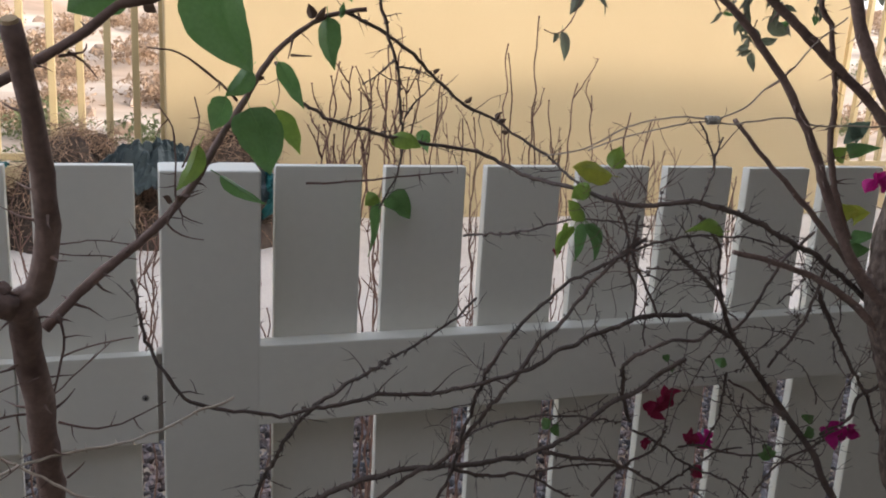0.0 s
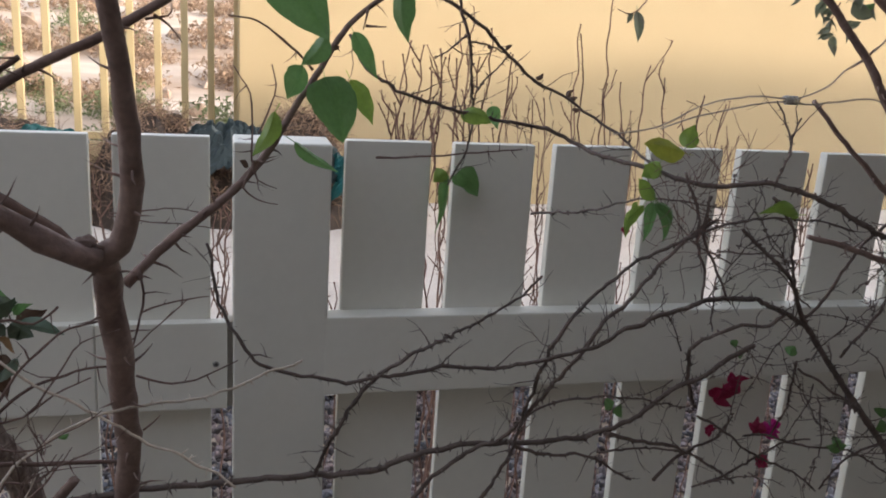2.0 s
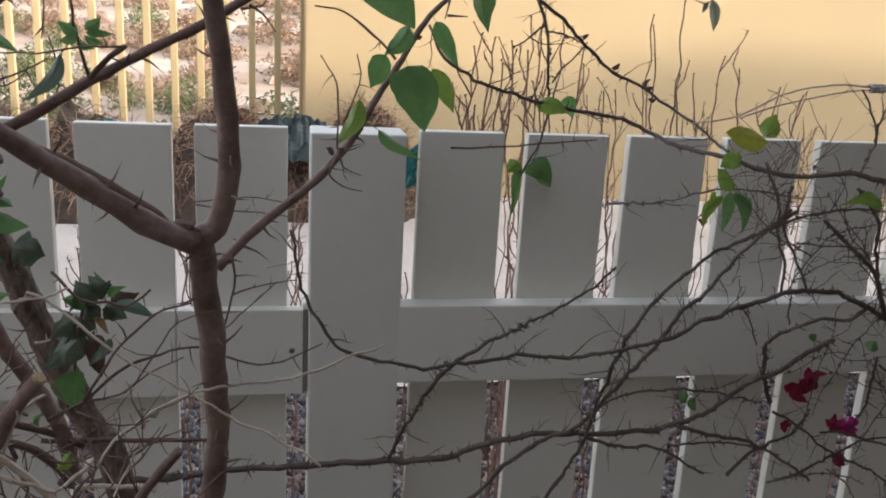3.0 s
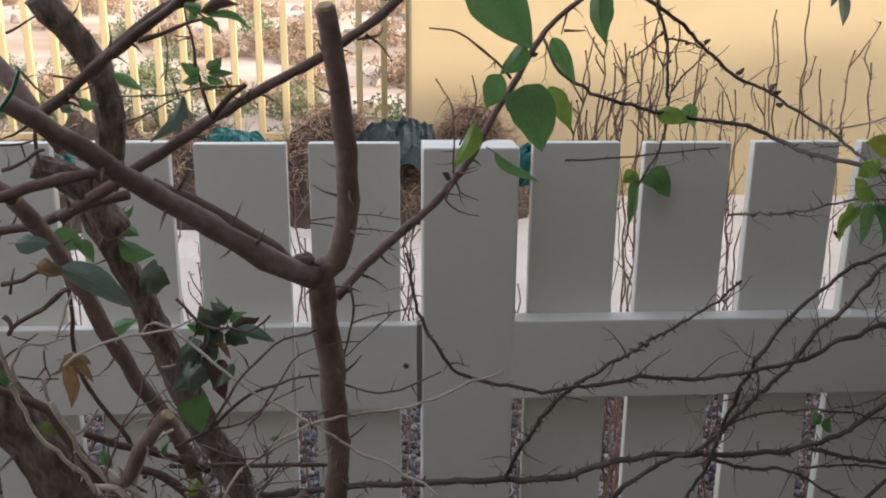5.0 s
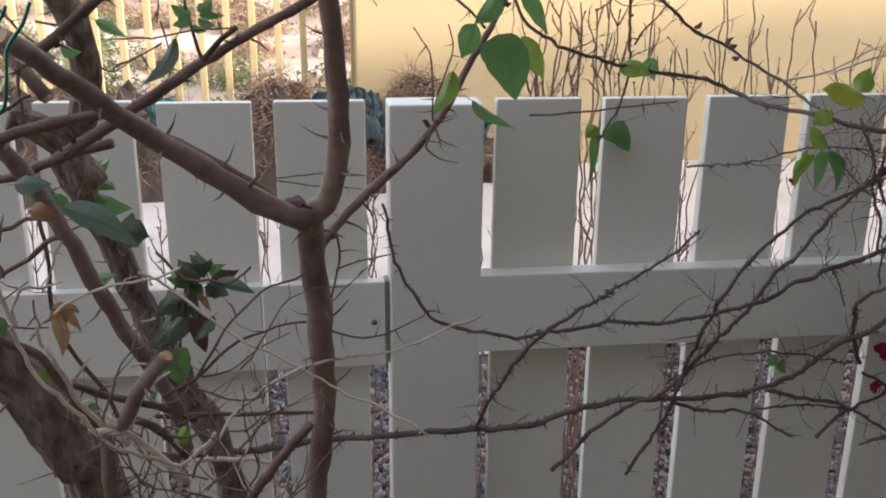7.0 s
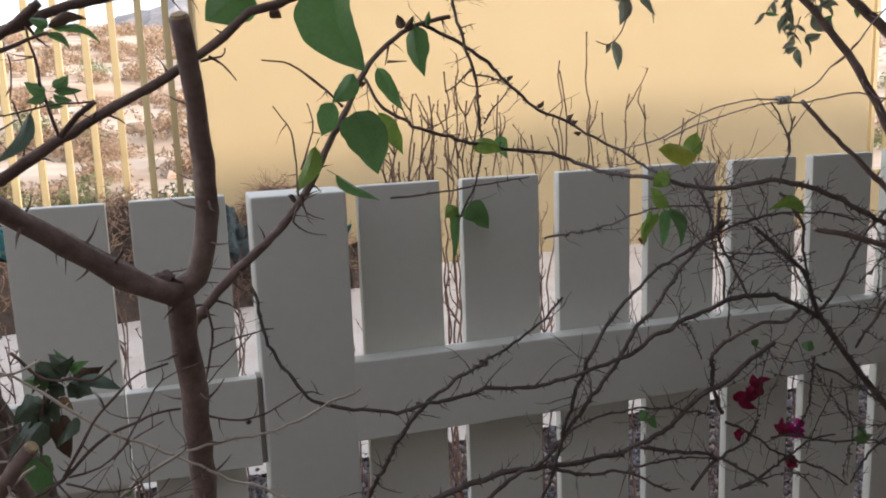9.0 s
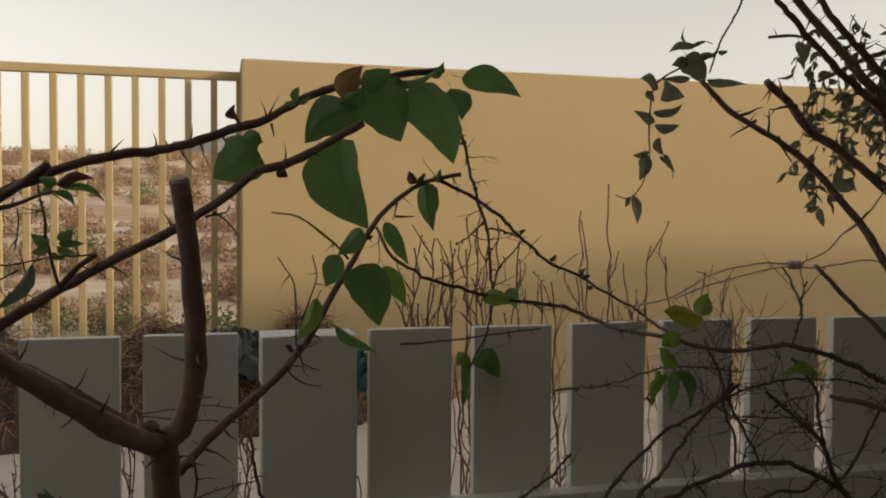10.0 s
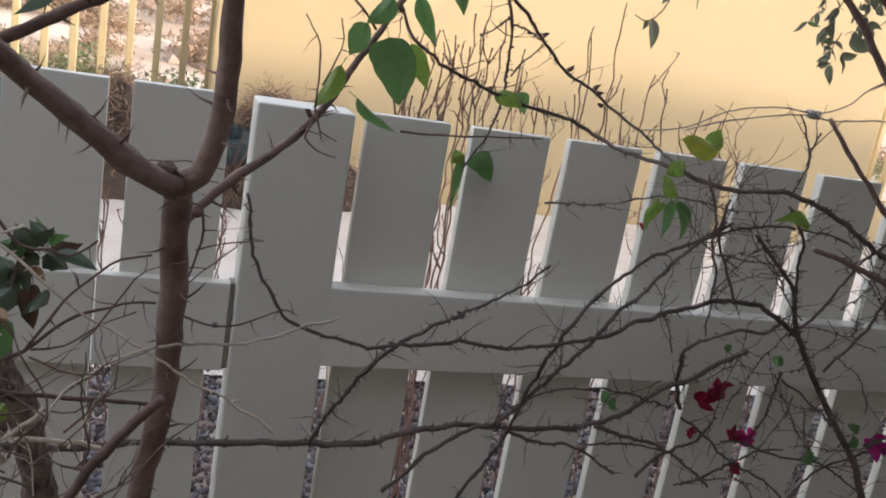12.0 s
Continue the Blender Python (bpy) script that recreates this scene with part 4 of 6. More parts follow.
branch(old_bush, "twig", 2.1, 1.3, (-0.514, -0.7, 1.278), (-0.51, -0.7, 1.273), (-0.509, -0.7, 1.266))
branch(old_bush, "twig", 1.0, 0.6, (-0.526, -0.66, 1.212), (-0.506, -0.66, 1.209), (-0.493, -0.66, 1.209))
branch(old_bush, "twig", 0.8, 0.6, (-0.503, -0.66, 1.233), (-0.503, -0.66, 1.219), (-0.5, -0.66, 1.21), (-0.51, -0.66, 1.199))
branch(old_bush, "twig", 0.9, 0.5, (-0.528, -0.68, 1.233), (-0.514, -0.68, 1.244), (-0.498, -0.68, 1.255))
branch(old_bush, "twig", 0.7, 0.5, (-0.385, -0.66, 1.452), (-0.379, -0.66, 1.427), (-0.382, -0.66, 1.408))
branch(old_bush, "twig", 0.7, 0.6, (-0.448, -0.6, 1.413), (-0.435, -0.6, 1.408), (-0.419, -0.6, 1.42))
branch(old_bush, "twig", 0.6, 0.4, (-0.379, -0.7, 1.483), (-0.378, -0.7, 1.469), (-0.38, -0.7, 1.452))
branch(old_bush, "twig", 1.0, 0.7, (-0.498, -0.66, 1.46), (-0.486, -0.66, 1.444), (-0.477, -0.66, 1.435))
branch(old_bush, "twig", 1.1, 0.5, (-0.486, -0.62, 1.449), (-0.469, -0.62, 1.447), (-0.454, -0.62, 1.448))
branch(old_bush, "twig", 1.1, 0.8, (-0.526, -0.6, 1.482), (-0.515, -0.6, 1.487), (-0.5, -0.6, 1.495))
branch(old_bush, "twig", 1.5, 1.2, (-0.5, -0.63, 1.422), (-0.501, -0.63, 1.402), (-0.502, -0.63, 1.375), (-0.503, -0.63, 1.363))
branch(old_bush, "twig", 1.1, 0.6, (-0.545, -0.6, 1.39), (-0.527, -0.6, 1.391), (-0.512, -0.6, 1.396))
branch(old_bush, "twig", 1.9, 1.3, (-0.517, -0.66, 1.381), (-0.506, -0.66, 1.385), (-0.49, -0.66, 1.395), (-0.484, -0.66, 1.397))
branch(old_bush, "twig", 1.9, 1.5, (-0.52, -0.68, 1.298), (-0.503, -0.68, 1.3), (-0.493, -0.68, 1.307), (-0.477, -0.68, 1.305))
branch(old_bush, "twig", 1.3, 0.4, (-0.515, -0.68, 1.289), (-0.511, -0.68, 1.302), (-0.509, -0.68, 1.31))
leaf(old_bush, (-0.446, -0.6, 1.449), (-0.422, -0.6, 1.435), 10.0, "leaf")
leaf(old_bush, (-0.475, -0.6, 1.429), (-0.459, -0.6, 1.424), 11.0, "leaf")
leaf(old_bush, (-0.491, -0.6, 1.425), (-0.479, -0.6, 1.419), 8.2, "teal")
leaf(old_bush, (-0.508, -0.45, 1.297), (-0.483, -0.45, 1.307), 14.3, "leaf")
leaf(old_bush, (-0.502, -0.45, 1.284), (-0.48, -0.45, 1.273), 16.1, "leaf")
leaf(old_bush, (-0.5, -0.45, 1.269), (-0.466, -0.45, 1.253), 21.9, "leaf")
leaf(old_bush, (-0.57, -0.44, 1.275), (-0.539, -0.44, 1.259), 25.5, "leaf")
leaf(old_bush, (-0.55, -0.44, 1.266), (-0.532, -0.44, 1.242), 17.5, "leaf")
leaf(old_bush, (-0.429, -0.8, 1.346), (-0.385, -0.8, 1.318), 18.2, "teal")
leaf(old_bush, (-0.463, -0.78, 1.356), (-0.44, -0.78, 1.356), 13.6, "teal")
leaf(old_bush, (-0.476, -0.720, 1.324), (-0.456, -0.720, 1.317), 14.4, "brown")
leaf(old_bush, (-0.481, -0.460, 1.234), (-0.450, -0.460, 1.225), 36.5, "curl")
leaf(old_bush, (-0.518, -0.45, 1.17), (-0.488, -0.45, 1.182), 17.8, "leaf")
leaf(old_bush, (-0.404, -0.455, 1.174), (-0.424, -0.455, 1.198), 26.0, "curl")
leaf(old_bush, (-0.399, -0.450, 1.176), (-0.413, -0.450, 1.201), 21.6, "curl")
leaf(old_bush, (-0.392, -0.44, 1.177), (-0.409, -0.44, 1.203), 7.8, "leaf")
leaf(old_bush, (-0.394, -0.45, 1.178), (-0.375, -0.45, 1.189), 10.6, "leaf")
leaf(old_bush, (-0.394, -0.44, 1.169), (-0.364, -0.44, 1.179), 16.8, "dry")
leaf(old_bush, (-0.389, -0.45, 1.169), (-0.347, -0.45, 1.155), 14.2, "teal")
leaf(old_bush, (-0.395, -0.460, 1.172), (-0.374, -0.460, 1.157), 21.3, "curl")
leaf(old_bush, (-0.407, -0.460, 1.174), (-0.433, -0.460, 1.161), 32.0, "curl")
leaf(old_bush, (-0.412, -0.465, 1.178), (-0.436, -0.465, 1.181), 19.8, "leaf")
leaf(old_bush, (-0.404, -0.450, 1.168), (-0.417, -0.450, 1.147), 21.6, "curl")
leaf(old_bush, (-0.394, -0.455, 1.170), (-0.390, -0.455, 1.152), 18.5, "curl")
leaf(old_bush, (-0.399, -0.460, 1.178), (-0.389, -0.460, 1.199), 18.2, "curl")
leaf(old_bush, (-0.41, -0.44, 1.171), (-0.421, -0.44, 1.182), 14.4, "leaf")
leaf(old_bush, (-0.419, -0.460, 1.154), (-0.451, -0.460, 1.134), 26.0, "curl")
leaf(old_bush, (-0.425, -0.455, 1.146), (-0.461, -0.455, 1.099), 35.5, "curl")
leaf(old_bush, (-0.426, -0.460, 1.152), (-0.409, -0.460, 1.131), 24.4, "curl")
leaf(old_bush, (-0.423, -0.465, 1.135), (-0.436, -0.465, 1.100), 27.6, "curl")
leaf(old_bush, (-0.432, -0.45, 1.138), (-0.451, -0.45, 1.116), 20.3, "teal")
leaf(old_bush, (-0.406, -0.455, 1.137), (-0.403, -0.455, 1.09), 22.6, "dry")
leaf(old_bush, (-0.391, -0.460, 1.134), (-0.414, -0.460, 1.104), 18.6, "curl")
leaf(old_bush, (-0.415, -0.450, 1.157), (-0.446, -0.450, 1.144), 10.7, "brown")
leaf(old_bush, (-0.410, -0.450, 1.153), (-0.395, -0.450, 1.136), 10.7, "brown")
leaf(old_bush, (-0.429, -0.465, 1.101), (-0.429, -0.465, 1.055), 35.7, "leaf")
leaf(old_bush, (-0.491, -0.655, 1.223), (-0.475, -0.637, 1.212), 10.9, "brown")
leaf(old_bush, (-0.491, -0.650, 1.218), (-0.486, -0.662, 1.183), 11.7, "brown")
leaf(old_bush, (-0.490, -0.645, 1.217), (-0.479, -0.625, 1.189), 11.0, "brown")
leaf(old_bush, (-0.488, -0.640, 1.210), (-0.497, -0.630, 1.185), 8.9, "brown")
leaf(old_bush, (-0.492, -0.650, 1.219), (-0.500, -0.670, 1.215), 5.1, "brown")
branch(old_bush, "twig", 1.7, 1.2, (-0.421, -0.458, 1.191), (-0.419, -0.458, 1.164), (-0.426, -0.458, 1.126), (-0.431, -0.458, 1.093))
branch(old_bush, "twig", 1.2, 1.7, (-0.348, -0.47, 1.193), (-0.372, -0.47, 1.174), (-0.392, -0.47, 1.178), (-0.417, -0.47, 1.181), (-0.443, -0.47, 1.211))
branch(old_bush, "limb", 10.4, 16.8, (-0.558, -0.5, 1.356), (-0.538, -0.49, 1.346), (-0.52, -0.479, 1.329), (-0.509, -0.469, 1.304), (-0.501, -0.46, 1.282))
leaf(old_bush, (-0.496, -0.7, 1.188), (-0.479, -0.7, 1.182), 9.6, "lime")
leaf(old_bush, (-0.403, -0.6, 1.078), (-0.417, -0.6, 1.063), 13.6, "lime")
leaf(old_bush, (-0.509, -0.62, 1.084), (-0.495, -0.62, 1.071), 15.2, "leaf")
leaf(old_bush, (-0.488, -0.6, 1.108), (-0.479, -0.6, 1.092), 9.3, "leaf")
leaf(old_bush, (-0.52, -0.7, 1.234), (-0.513, -0.7, 1.218), 12.9, "leaf")
leaf(old_bush, (-0.434, -0.6, 1.106), (-0.426, -0.6, 1.119), 9.3, "leaf")
leaf(old_bush, (-0.358, -0.45, 1.039), (-0.347, -0.45, 1.044), 5.0, "leaf")
branch(old_bush, "limb", 6.4, 7.3, (-0.51, -0.664, 1.36), (-0.495, -0.647, 1.324), (-0.477, -0.626, 1.269), (-0.462, -0.605, 1.209), (-0.442, -0.585, 1.15), (-0.421, -0.566, 1.087), (-0.415, -0.551, 1.028))
branch(old_bush, "limb", 7.4, 5.4, (-0.45, -0.62, 0.75), (-0.449, -0.7, 1.097), (-0.427, -0.717, 1.152), (-0.408, -0.729, 1.187), (-0.387, -0.74, 1.214))
branch(old_bush, "trunk", 28.0, 21.0, (-0.4, -0.55, -0.02), (-0.43, -0.6, 0.5), (-0.473, -0.652, 1.035), (-0.484, -0.66, 1.085), (-0.508, -0.672, 1.151), (-0.537, -0.682, 1.201), (-0.558, -0.693, 1.252))
branch(old_bush, "twig", 1.7, 0.9, (0.029, -0.1, 1.289), (0.096, -0.1, 1.291), (0.165, -0.1, 1.298), (0.255, -0.1, 1.307))
branch(old_bush, "twig", 1.1, 0.8, (-0.344, -0.08, 1.197), (-0.299, -0.08, 1.201), (-0.259, -0.08, 1.205), (-0.207, -0.08, 1.199))
branch(old_bush, "twig", 1.1, 0.8, (-0.345, -0.08, 1.194), (-0.299, -0.08, 1.186), (-0.251, -0.08, 1.183), (-0.204, -0.08, 1.177))
branch(old_bush, "limb", 4.9, 3.2, (-0.4, -0.66, 0.85), (-0.33, -0.79, 1.11), (-0.311, -0.805, 1.149), (-0.295, -0.817, 1.177), (-0.28, -0.827, 1.198))

# ---- the bare thicket along the fence ----
thicket = plant("bare_thicket", "bare thorny bougainvillea thicket with few leaves in front of the fence", "shrub", "thicket", (0, 0, 0))
branch(thicket, "limb", 1.7, 3.9, (-0.204, -0.408, 1.238), (-0.2, -0.412, 1.201), (-0.191, -0.423, 1.167), (-0.171, -0.437, 1.138), (-0.154, -0.439, 1.114), (-0.11, -0.423, 1.091), (-0.06, -0.413, 1.076), (-0.007, -0.412, 1.078), (0.068, -0.384, 1.074), (0.136, -0.351, 1.058), (0.211, -0.358, 1.067), (0.268, -0.372, 1.089), (0.339, -0.355, 1.11), (0.415, -0.338, 1.128), (0.467, -0.336, 1.143), (0.531, -0.326, 1.137), (0.603, -0.296, 1.108), (0.69, -0.255, 1.065))
branch(thicket, "limb", 2.7, 1.9, (-0.058, -0.193, 0.829), (-0.044, -0.242, 0.907), (-0.031, -0.311, 0.982), (-0.016, -0.387, 1.059), (0.012, -0.413, 1.096), (0.069, -0.346, 1.09), (0.141, -0.223, 1.061), (0.22, -0.13, 1.054), (0.282, -0.113, 1.086), (0.289, -0.145, 1.117))
branch(thicket, "limb", 3.5, 2.4, (0.062, -0.205, 0.757), (0.145, -0.204, 0.841), (0.225, -0.227, 0.896), (0.251, -0.288, 0.985), (0.261, -0.354, 1.062), (0.289, -0.37, 1.123), (0.34, -0.346, 1.151), (0.393, -0.333, 1.2), (0.443, -0.34, 1.256))
branch(thicket, "limb", 2.8, 2.4, (0.176, -0.211, 0.747), (0.23, -0.224, 0.856), (0.236, -0.273, 0.971), (0.225, -0.344, 1.058), (0.226, -0.379, 1.107), (0.271, -0.36, 1.15), (0.328, -0.33, 1.177), (0.372, -0.323, 1.199), (0.415, -0.332, 1.225), (0.452, -0.341, 1.256))
branch(thicket, "limb", 5.2, 3.9, (-0.512, -0.236, 0.839), (-0.433, -0.21, 0.823), (-0.342, -0.191, 0.818), (-0.264, -0.187, 0.822), (0.007, -0.191, 0.828), (0.064, -0.194, 0.842), (0.123, -0.196, 0.859), (0.175, -0.198, 0.869), (0.25, -0.193, 0.862), (0.328, -0.188, 0.859), (0.396, -0.188, 0.869), (0.457, -0.181, 0.888), (0.534, -0.164, 0.929), (0.587, -0.163, 0.949), (0.605, -0.194, 0.99), (0.609, -0.245, 1.035))
branch(thicket, "twig", 3.4, 2.0, (0.4, -0.194, 0.869), (0.49, -0.183, 0.843), (0.549, -0.167, 0.82), (0.618, -0.15, 0.781), (0.693, -0.134, 0.724))
branch(thicket, "twig", 3.1, 1.8, (0.235, -0.206, 0.868), (0.319, -0.187, 0.831), (0.365, -0.182, 0.83), (0.415, -0.188, 0.809), (0.454, -0.198, 0.784))
branch(thicket, "twig", 2.0, 1.4, (0.398, -0.184, 0.829), (0.445, -0.188, 0.837), (0.502, -0.179, 0.829), (0.575, -0.16, 0.804))
branch(thicket, "twig", 1.8, 1.3, (0.241, -0.208, 0.902), (0.287, -0.225, 0.939), (0.347, -0.236, 0.954), (0.422, -0.218, 0.941), (0.507, -0.178, 0.909), (0.573, -0.141, 0.882))
branch(thicket, "limb", 3.4, 2.7, (0.59, -0.139, 0.88), (0.562, -0.154, 0.937), (0.534, -0.191, 0.998), (0.523, -0.245, 1.048), (0.546, -0.283, 1.079), (0.588, -0.291, 1.082), (0.624, -0.285, 1.093))
branch(thicket, "limb", 2.3, 6.6, (0.483, -0.356, 1.246), (0.537, -0.344, 1.207), (0.599, -0.318, 1.163), (0.66, -0.276, 1.092), (0.734, -0.233, 1.025), (0.812, -0.207, 0.948), (0.878, -0.201, 0.877), (0.937, -0.203, 0.81), (0.957, -0.204, 0.77), (1.002, -0.203, 0.712))
branch(thicket, "limb", 1.9, 4.7, (-0.039, -0.268, 1.467), (-0.023, -0.28, 1.436), (0.001, -0.286, 1.414), (0.034, -0.27, 1.397), (0.111, -0.224, 1.376), (0.191, -0.175, 1.358), (0.268, -0.156, 1.345), (0.306, -0.174, 1.328), (0.331, -0.221, 1.317), (0.374, -0.279, 1.312), (0.421, -0.324, 1.302), (0.468, -0.346, 1.303), (0.515, -0.355, 1.309), (0.57, -0.355, 1.294), (0.63, -0.343, 1.275), (0.713, -0.322, 1.238), (0.793, -0.297, 1.203), (0.881, -0.271, 1.155), (0.959, -0.247, 1.106))
branch(thicket, "limb", 2.4, 1.8, (0.041, -0.247, 1.532), (0.064, -0.242, 1.524), (0.091, -0.231, 1.514), (0.142, -0.21, 1.486), (0.193, -0.183, 1.449), (0.252, -0.162, 1.41), (0.298, -0.157, 1.39), (0.337, -0.177, 1.364), (0.363, -0.224, 1.339), (0.371, -0.281, 1.321), (0.385, -0.334, 1.309))
branch(thicket, "twig", 2.3, 1.4, (0.081, -0.232, 1.609), (0.095, -0.231, 1.562), (0.109, -0.229, 1.509), (0.127, -0.221, 1.463), (0.143, -0.192, 1.396), (0.164, -0.135, 1.351), (0.171, -0.074, 1.292), (0.156, -0.03, 1.235))
branch(thicket, "twig", 1.9, 1.1, (0.271, -0.12, 1.212), (0.311, -0.199, 1.232), (0.334, -0.266, 1.258), (0.378, -0.312, 1.276), (0.418, -0.334, 1.275), (0.457, -0.342, 1.269))
branch(thicket, "twig", 2.2, 1.8, (0.4, -0.334, 1.318), (0.423, -0.338, 1.272), (0.429, -0.342, 1.226), (0.444, -0.346, 1.178), (0.44, -0.35, 1.147))
branch(thicket, "twig", 2.2, 1.8, (0.439, -0.34, 1.288), (0.435, -0.341, 1.241), (0.451, -0.345, 1.201), (0.476, -0.351, 1.15))
branch(thicket, "twig", 2.4, 1.9, (0.514, -0.366, 1.293), (0.56, -0.356, 1.25), (0.587, -0.333, 1.186), (0.628, -0.3, 1.121))
branch(thicket, "twig", 1.7, 1.1, (0.519, -0.361, 1.311), (0.545, -0.345, 1.351), (0.54, -0.335, 1.388), (0.519, -0.332, 1.417))
branch(thicket, "twig", 1.8, 1.1, (0.547, -0.34, 1.346), (0.553, -0.335, 1.376), (0.563, -0.332, 1.394))
branch(thicket, "twig", 2.0, 1.1, (0.413, -0.336, 1.225), (0.457, -0.347, 1.25), (0.512, -0.355, 1.259), (0.588, -0.351, 1.258), (0.672, -0.335, 1.24))
branch(thicket, "twig", 2.8, 2.2, (0.809, -0.296, 1.211), (0.82, -0.266, 1.119), (0.817, -0.237, 1.051), (0.802, -0.208, 0.991))
branch(thicket, "twig", 3.6, 2.5, (0.824, -0.274, 1.144), (0.908, -0.24, 1.046), (0.98, -0.218, 0.972), (1.032, -0.21, 0.91), (1.085, -0.207, 0.825))
branch(thicket, "twig", 2.6, 2.0, (0.669, -0.26, 1.068), (0.687, -0.289, 1.127), (0.699, -0.308, 1.182), (0.721, -0.315, 1.227), (0.759, -0.313, 1.252))
branch(thicket, "twig", 2.3, 1.5, (0.737, -0.186, 0.976), (0.773, -0.14, 0.891), (0.783, -0.112, 0.833), (0.771, -0.102, 0.795))
branch(thicket, "twig", 2.2, 1.6, (0.754, -0.174, 0.959), (0.814, -0.182, 0.922), (0.885, -0.194, 0.872), (0.915, -0.206, 0.847))
branch(thicket, "twig", 2.3, 1.7, (0.718, -0.106, 0.803), (0.766, -0.114, 0.802), (0.836, -0.138, 0.789), (0.897, -0.172, 0.792), (0.932, -0.195, 0.771), (0.972, -0.204, 0.755))
branch(thicket, "twig", 2.3, 1.6, (0.596, -0.142, 0.865), (0.669, -0.126, 0.818), (0.731, -0.119, 0.774), (0.816, -0.128, 0.734), (0.855, -0.15, 0.705))
branch(thicket, "twig", 2.9, 1.8, (0.498, -0.192, 0.778), (0.562, -0.165, 0.807), (0.636, -0.141, 0.818), (0.679, -0.121, 0.847))
branch(thicket, "twig", 2.4, 1.6, (0.619, -0.157, 0.741), (0.716, -0.128, 0.758), (0.791, -0.116, 0.788), (0.847, -0.122, 0.796))
branch(thicket, "twig", 2.6, 1.7, (1.002, -0.207, 0.856), (0.917, -0.195, 0.817), (0.878, -0.177, 0.778), (0.86, -0.152, 0.71))
branch(thicket, "twig", 3.3, 2.5, (1.065, -0.212, 0.94), (1.01, -0.209, 0.922), (0.995, -0.207, 0.879), (0.939, -0.207, 0.85))
branch(thicket, "twig", 1.6, 0.9, (0.124, -0.229, 1.464), (0.152, -0.207, 1.459), (0.189, -0.183, 1.452))
branch(thicket, "twig", 1.5, 0.8, (0.121, -0.23, 1.473), (0.094, -0.254, 1.457), (0.066, -0.277, 1.444))
branch(thicket, "twig", 1.4, 0.7, (0.144, -0.206, 1.396), (0.165, -0.194, 1.419), (0.188, -0.185, 1.444), (0.197, -0.179, 1.453))
leaf(thicket, (0.338, -0.436, 1.357), (0.284, -0.436, 1.367), 31.8, "yellow")
leaf(thicket, (0.404, -0.319, 1.347), (0.414, -0.319, 1.378), 28.0, "lime")
leaf(thicket, (0.373, -0.313, 1.326), (0.349, -0.313, 1.306), 24.8, "lime")
leaf(thicket, (0.369, -0.323, 1.311), (0.344, -0.323, 1.324), 23.0, "lime")
leaf(thicket, (0.364, -0.331, 1.279), (0.336, -0.331, 1.307), 23.0, "lime")
leaf(thicket, (0.362, -0.329, 1.275), (0.354, -0.329, 1.22), 20.0, "leaf")
leaf(thicket, (0.365, -0.331, 1.275), (0.382, -0.331, 1.22), 16.9, "leaf")
leaf(thicket, (0.368, -0.333, 1.275), (0.39, -0.333, 1.241), 15.3, "leaf")
leaf(thicket, (0.353, -0.321, 1.269), (0.332, -0.321, 1.224), 16.9, "lime")
leaf(thicket, (0.348, -0.313, 1.272), (0.334, -0.313, 1.245), 12.4, "lime")
leaf(thicket, (0.558, -0.365, 1.268), (0.495, -0.365, 1.268), 21.3, "lime")
leaf(thicket, (0.56, -0.365, 1.264), (0.549, -0.365, 1.276), 9.9, "lime")
leaf(thicket, (0.123, -0.211, 1.369), (0.168, -0.211, 1.357), 27.7, "lime")
leaf(thicket, (0.183, -0.16, 1.376), (0.194, -0.16, 1.343), 24.3, "leaf")
leaf(thicket, (0.159, -0.03, 1.253), (0.143, -0.03, 1.157), 27.0, "leaf")
leaf(thicket, (0.155, -0.034, 1.258), (0.135, -0.034, 1.241), 25.0, "lime")
leaf(thicket, (0.177, -0.025, 1.257), (0.212, -0.025, 1.217), 41.6, "leaf")
leaf(thicket, (0.379, -0.255, 0.954), (0.366, -0.255, 0.941), 21.2, "leaf")
leaf(thicket, (0.397, -0.241, 0.941), (0.403, -0.241, 0.919), 21.5, "leaf")
leaf(thicket, (0.714, -0.2, 0.993), (0.718, -0.2, 1.011), 20.2, "leaf")
leaf(thicket, (0.624, -0.195, 0.989), (0.633, -0.195, 1.008), 15.8, "leaf")
leaf(thicket, (0.584, -0.235, 1.026), (0.574, -0.235, 1.038), 11.3, "leaf")
leaf(thicket, (0.91, -0.206, 0.876), (0.919, -0.206, 0.891), 29.0, "leaf")
leaf(thicket, (0.924, -0.207, 0.863), (0.902, -0.207, 0.855), 24.8, "leaf")
leaf(thicket, (0.864, -0.177, 0.821), (0.848, -0.177, 0.812), 20.3, "leaf")
leaf(thicket, (0.871, -0.185, 0.814), (0.828, -0.185, 0.816), 18.0, "leaf")
leaf(thicket, (0.848, -0.291, 1.227), (0.894, -0.291, 1.216), 33.4, "leaf")
leaf(thicket, (0.85, -0.293, 1.237), (0.909, -0.293, 1.24), 29.4, "leaf")
leaf(thicket, (0.845, -0.297, 1.264), (0.876, -0.297, 1.276), 35.1, "yellow")
leaf(thicket, (0.802, -0.306, 1.277), (0.844, -0.306, 1.283), 28.4, "yellow")
leaf(thicket, (0.78, -0.313, 1.359), (0.795, -0.313, 1.379), 35.3, "lime")
leaf(thicket, (0.8, -0.31, 1.371), (0.863, -0.31, 1.379), 26.2, "leaf")
leaf(thicket, (0.809, -0.309, 1.388), (0.834, -0.309, 1.418), 33.9, "teal")
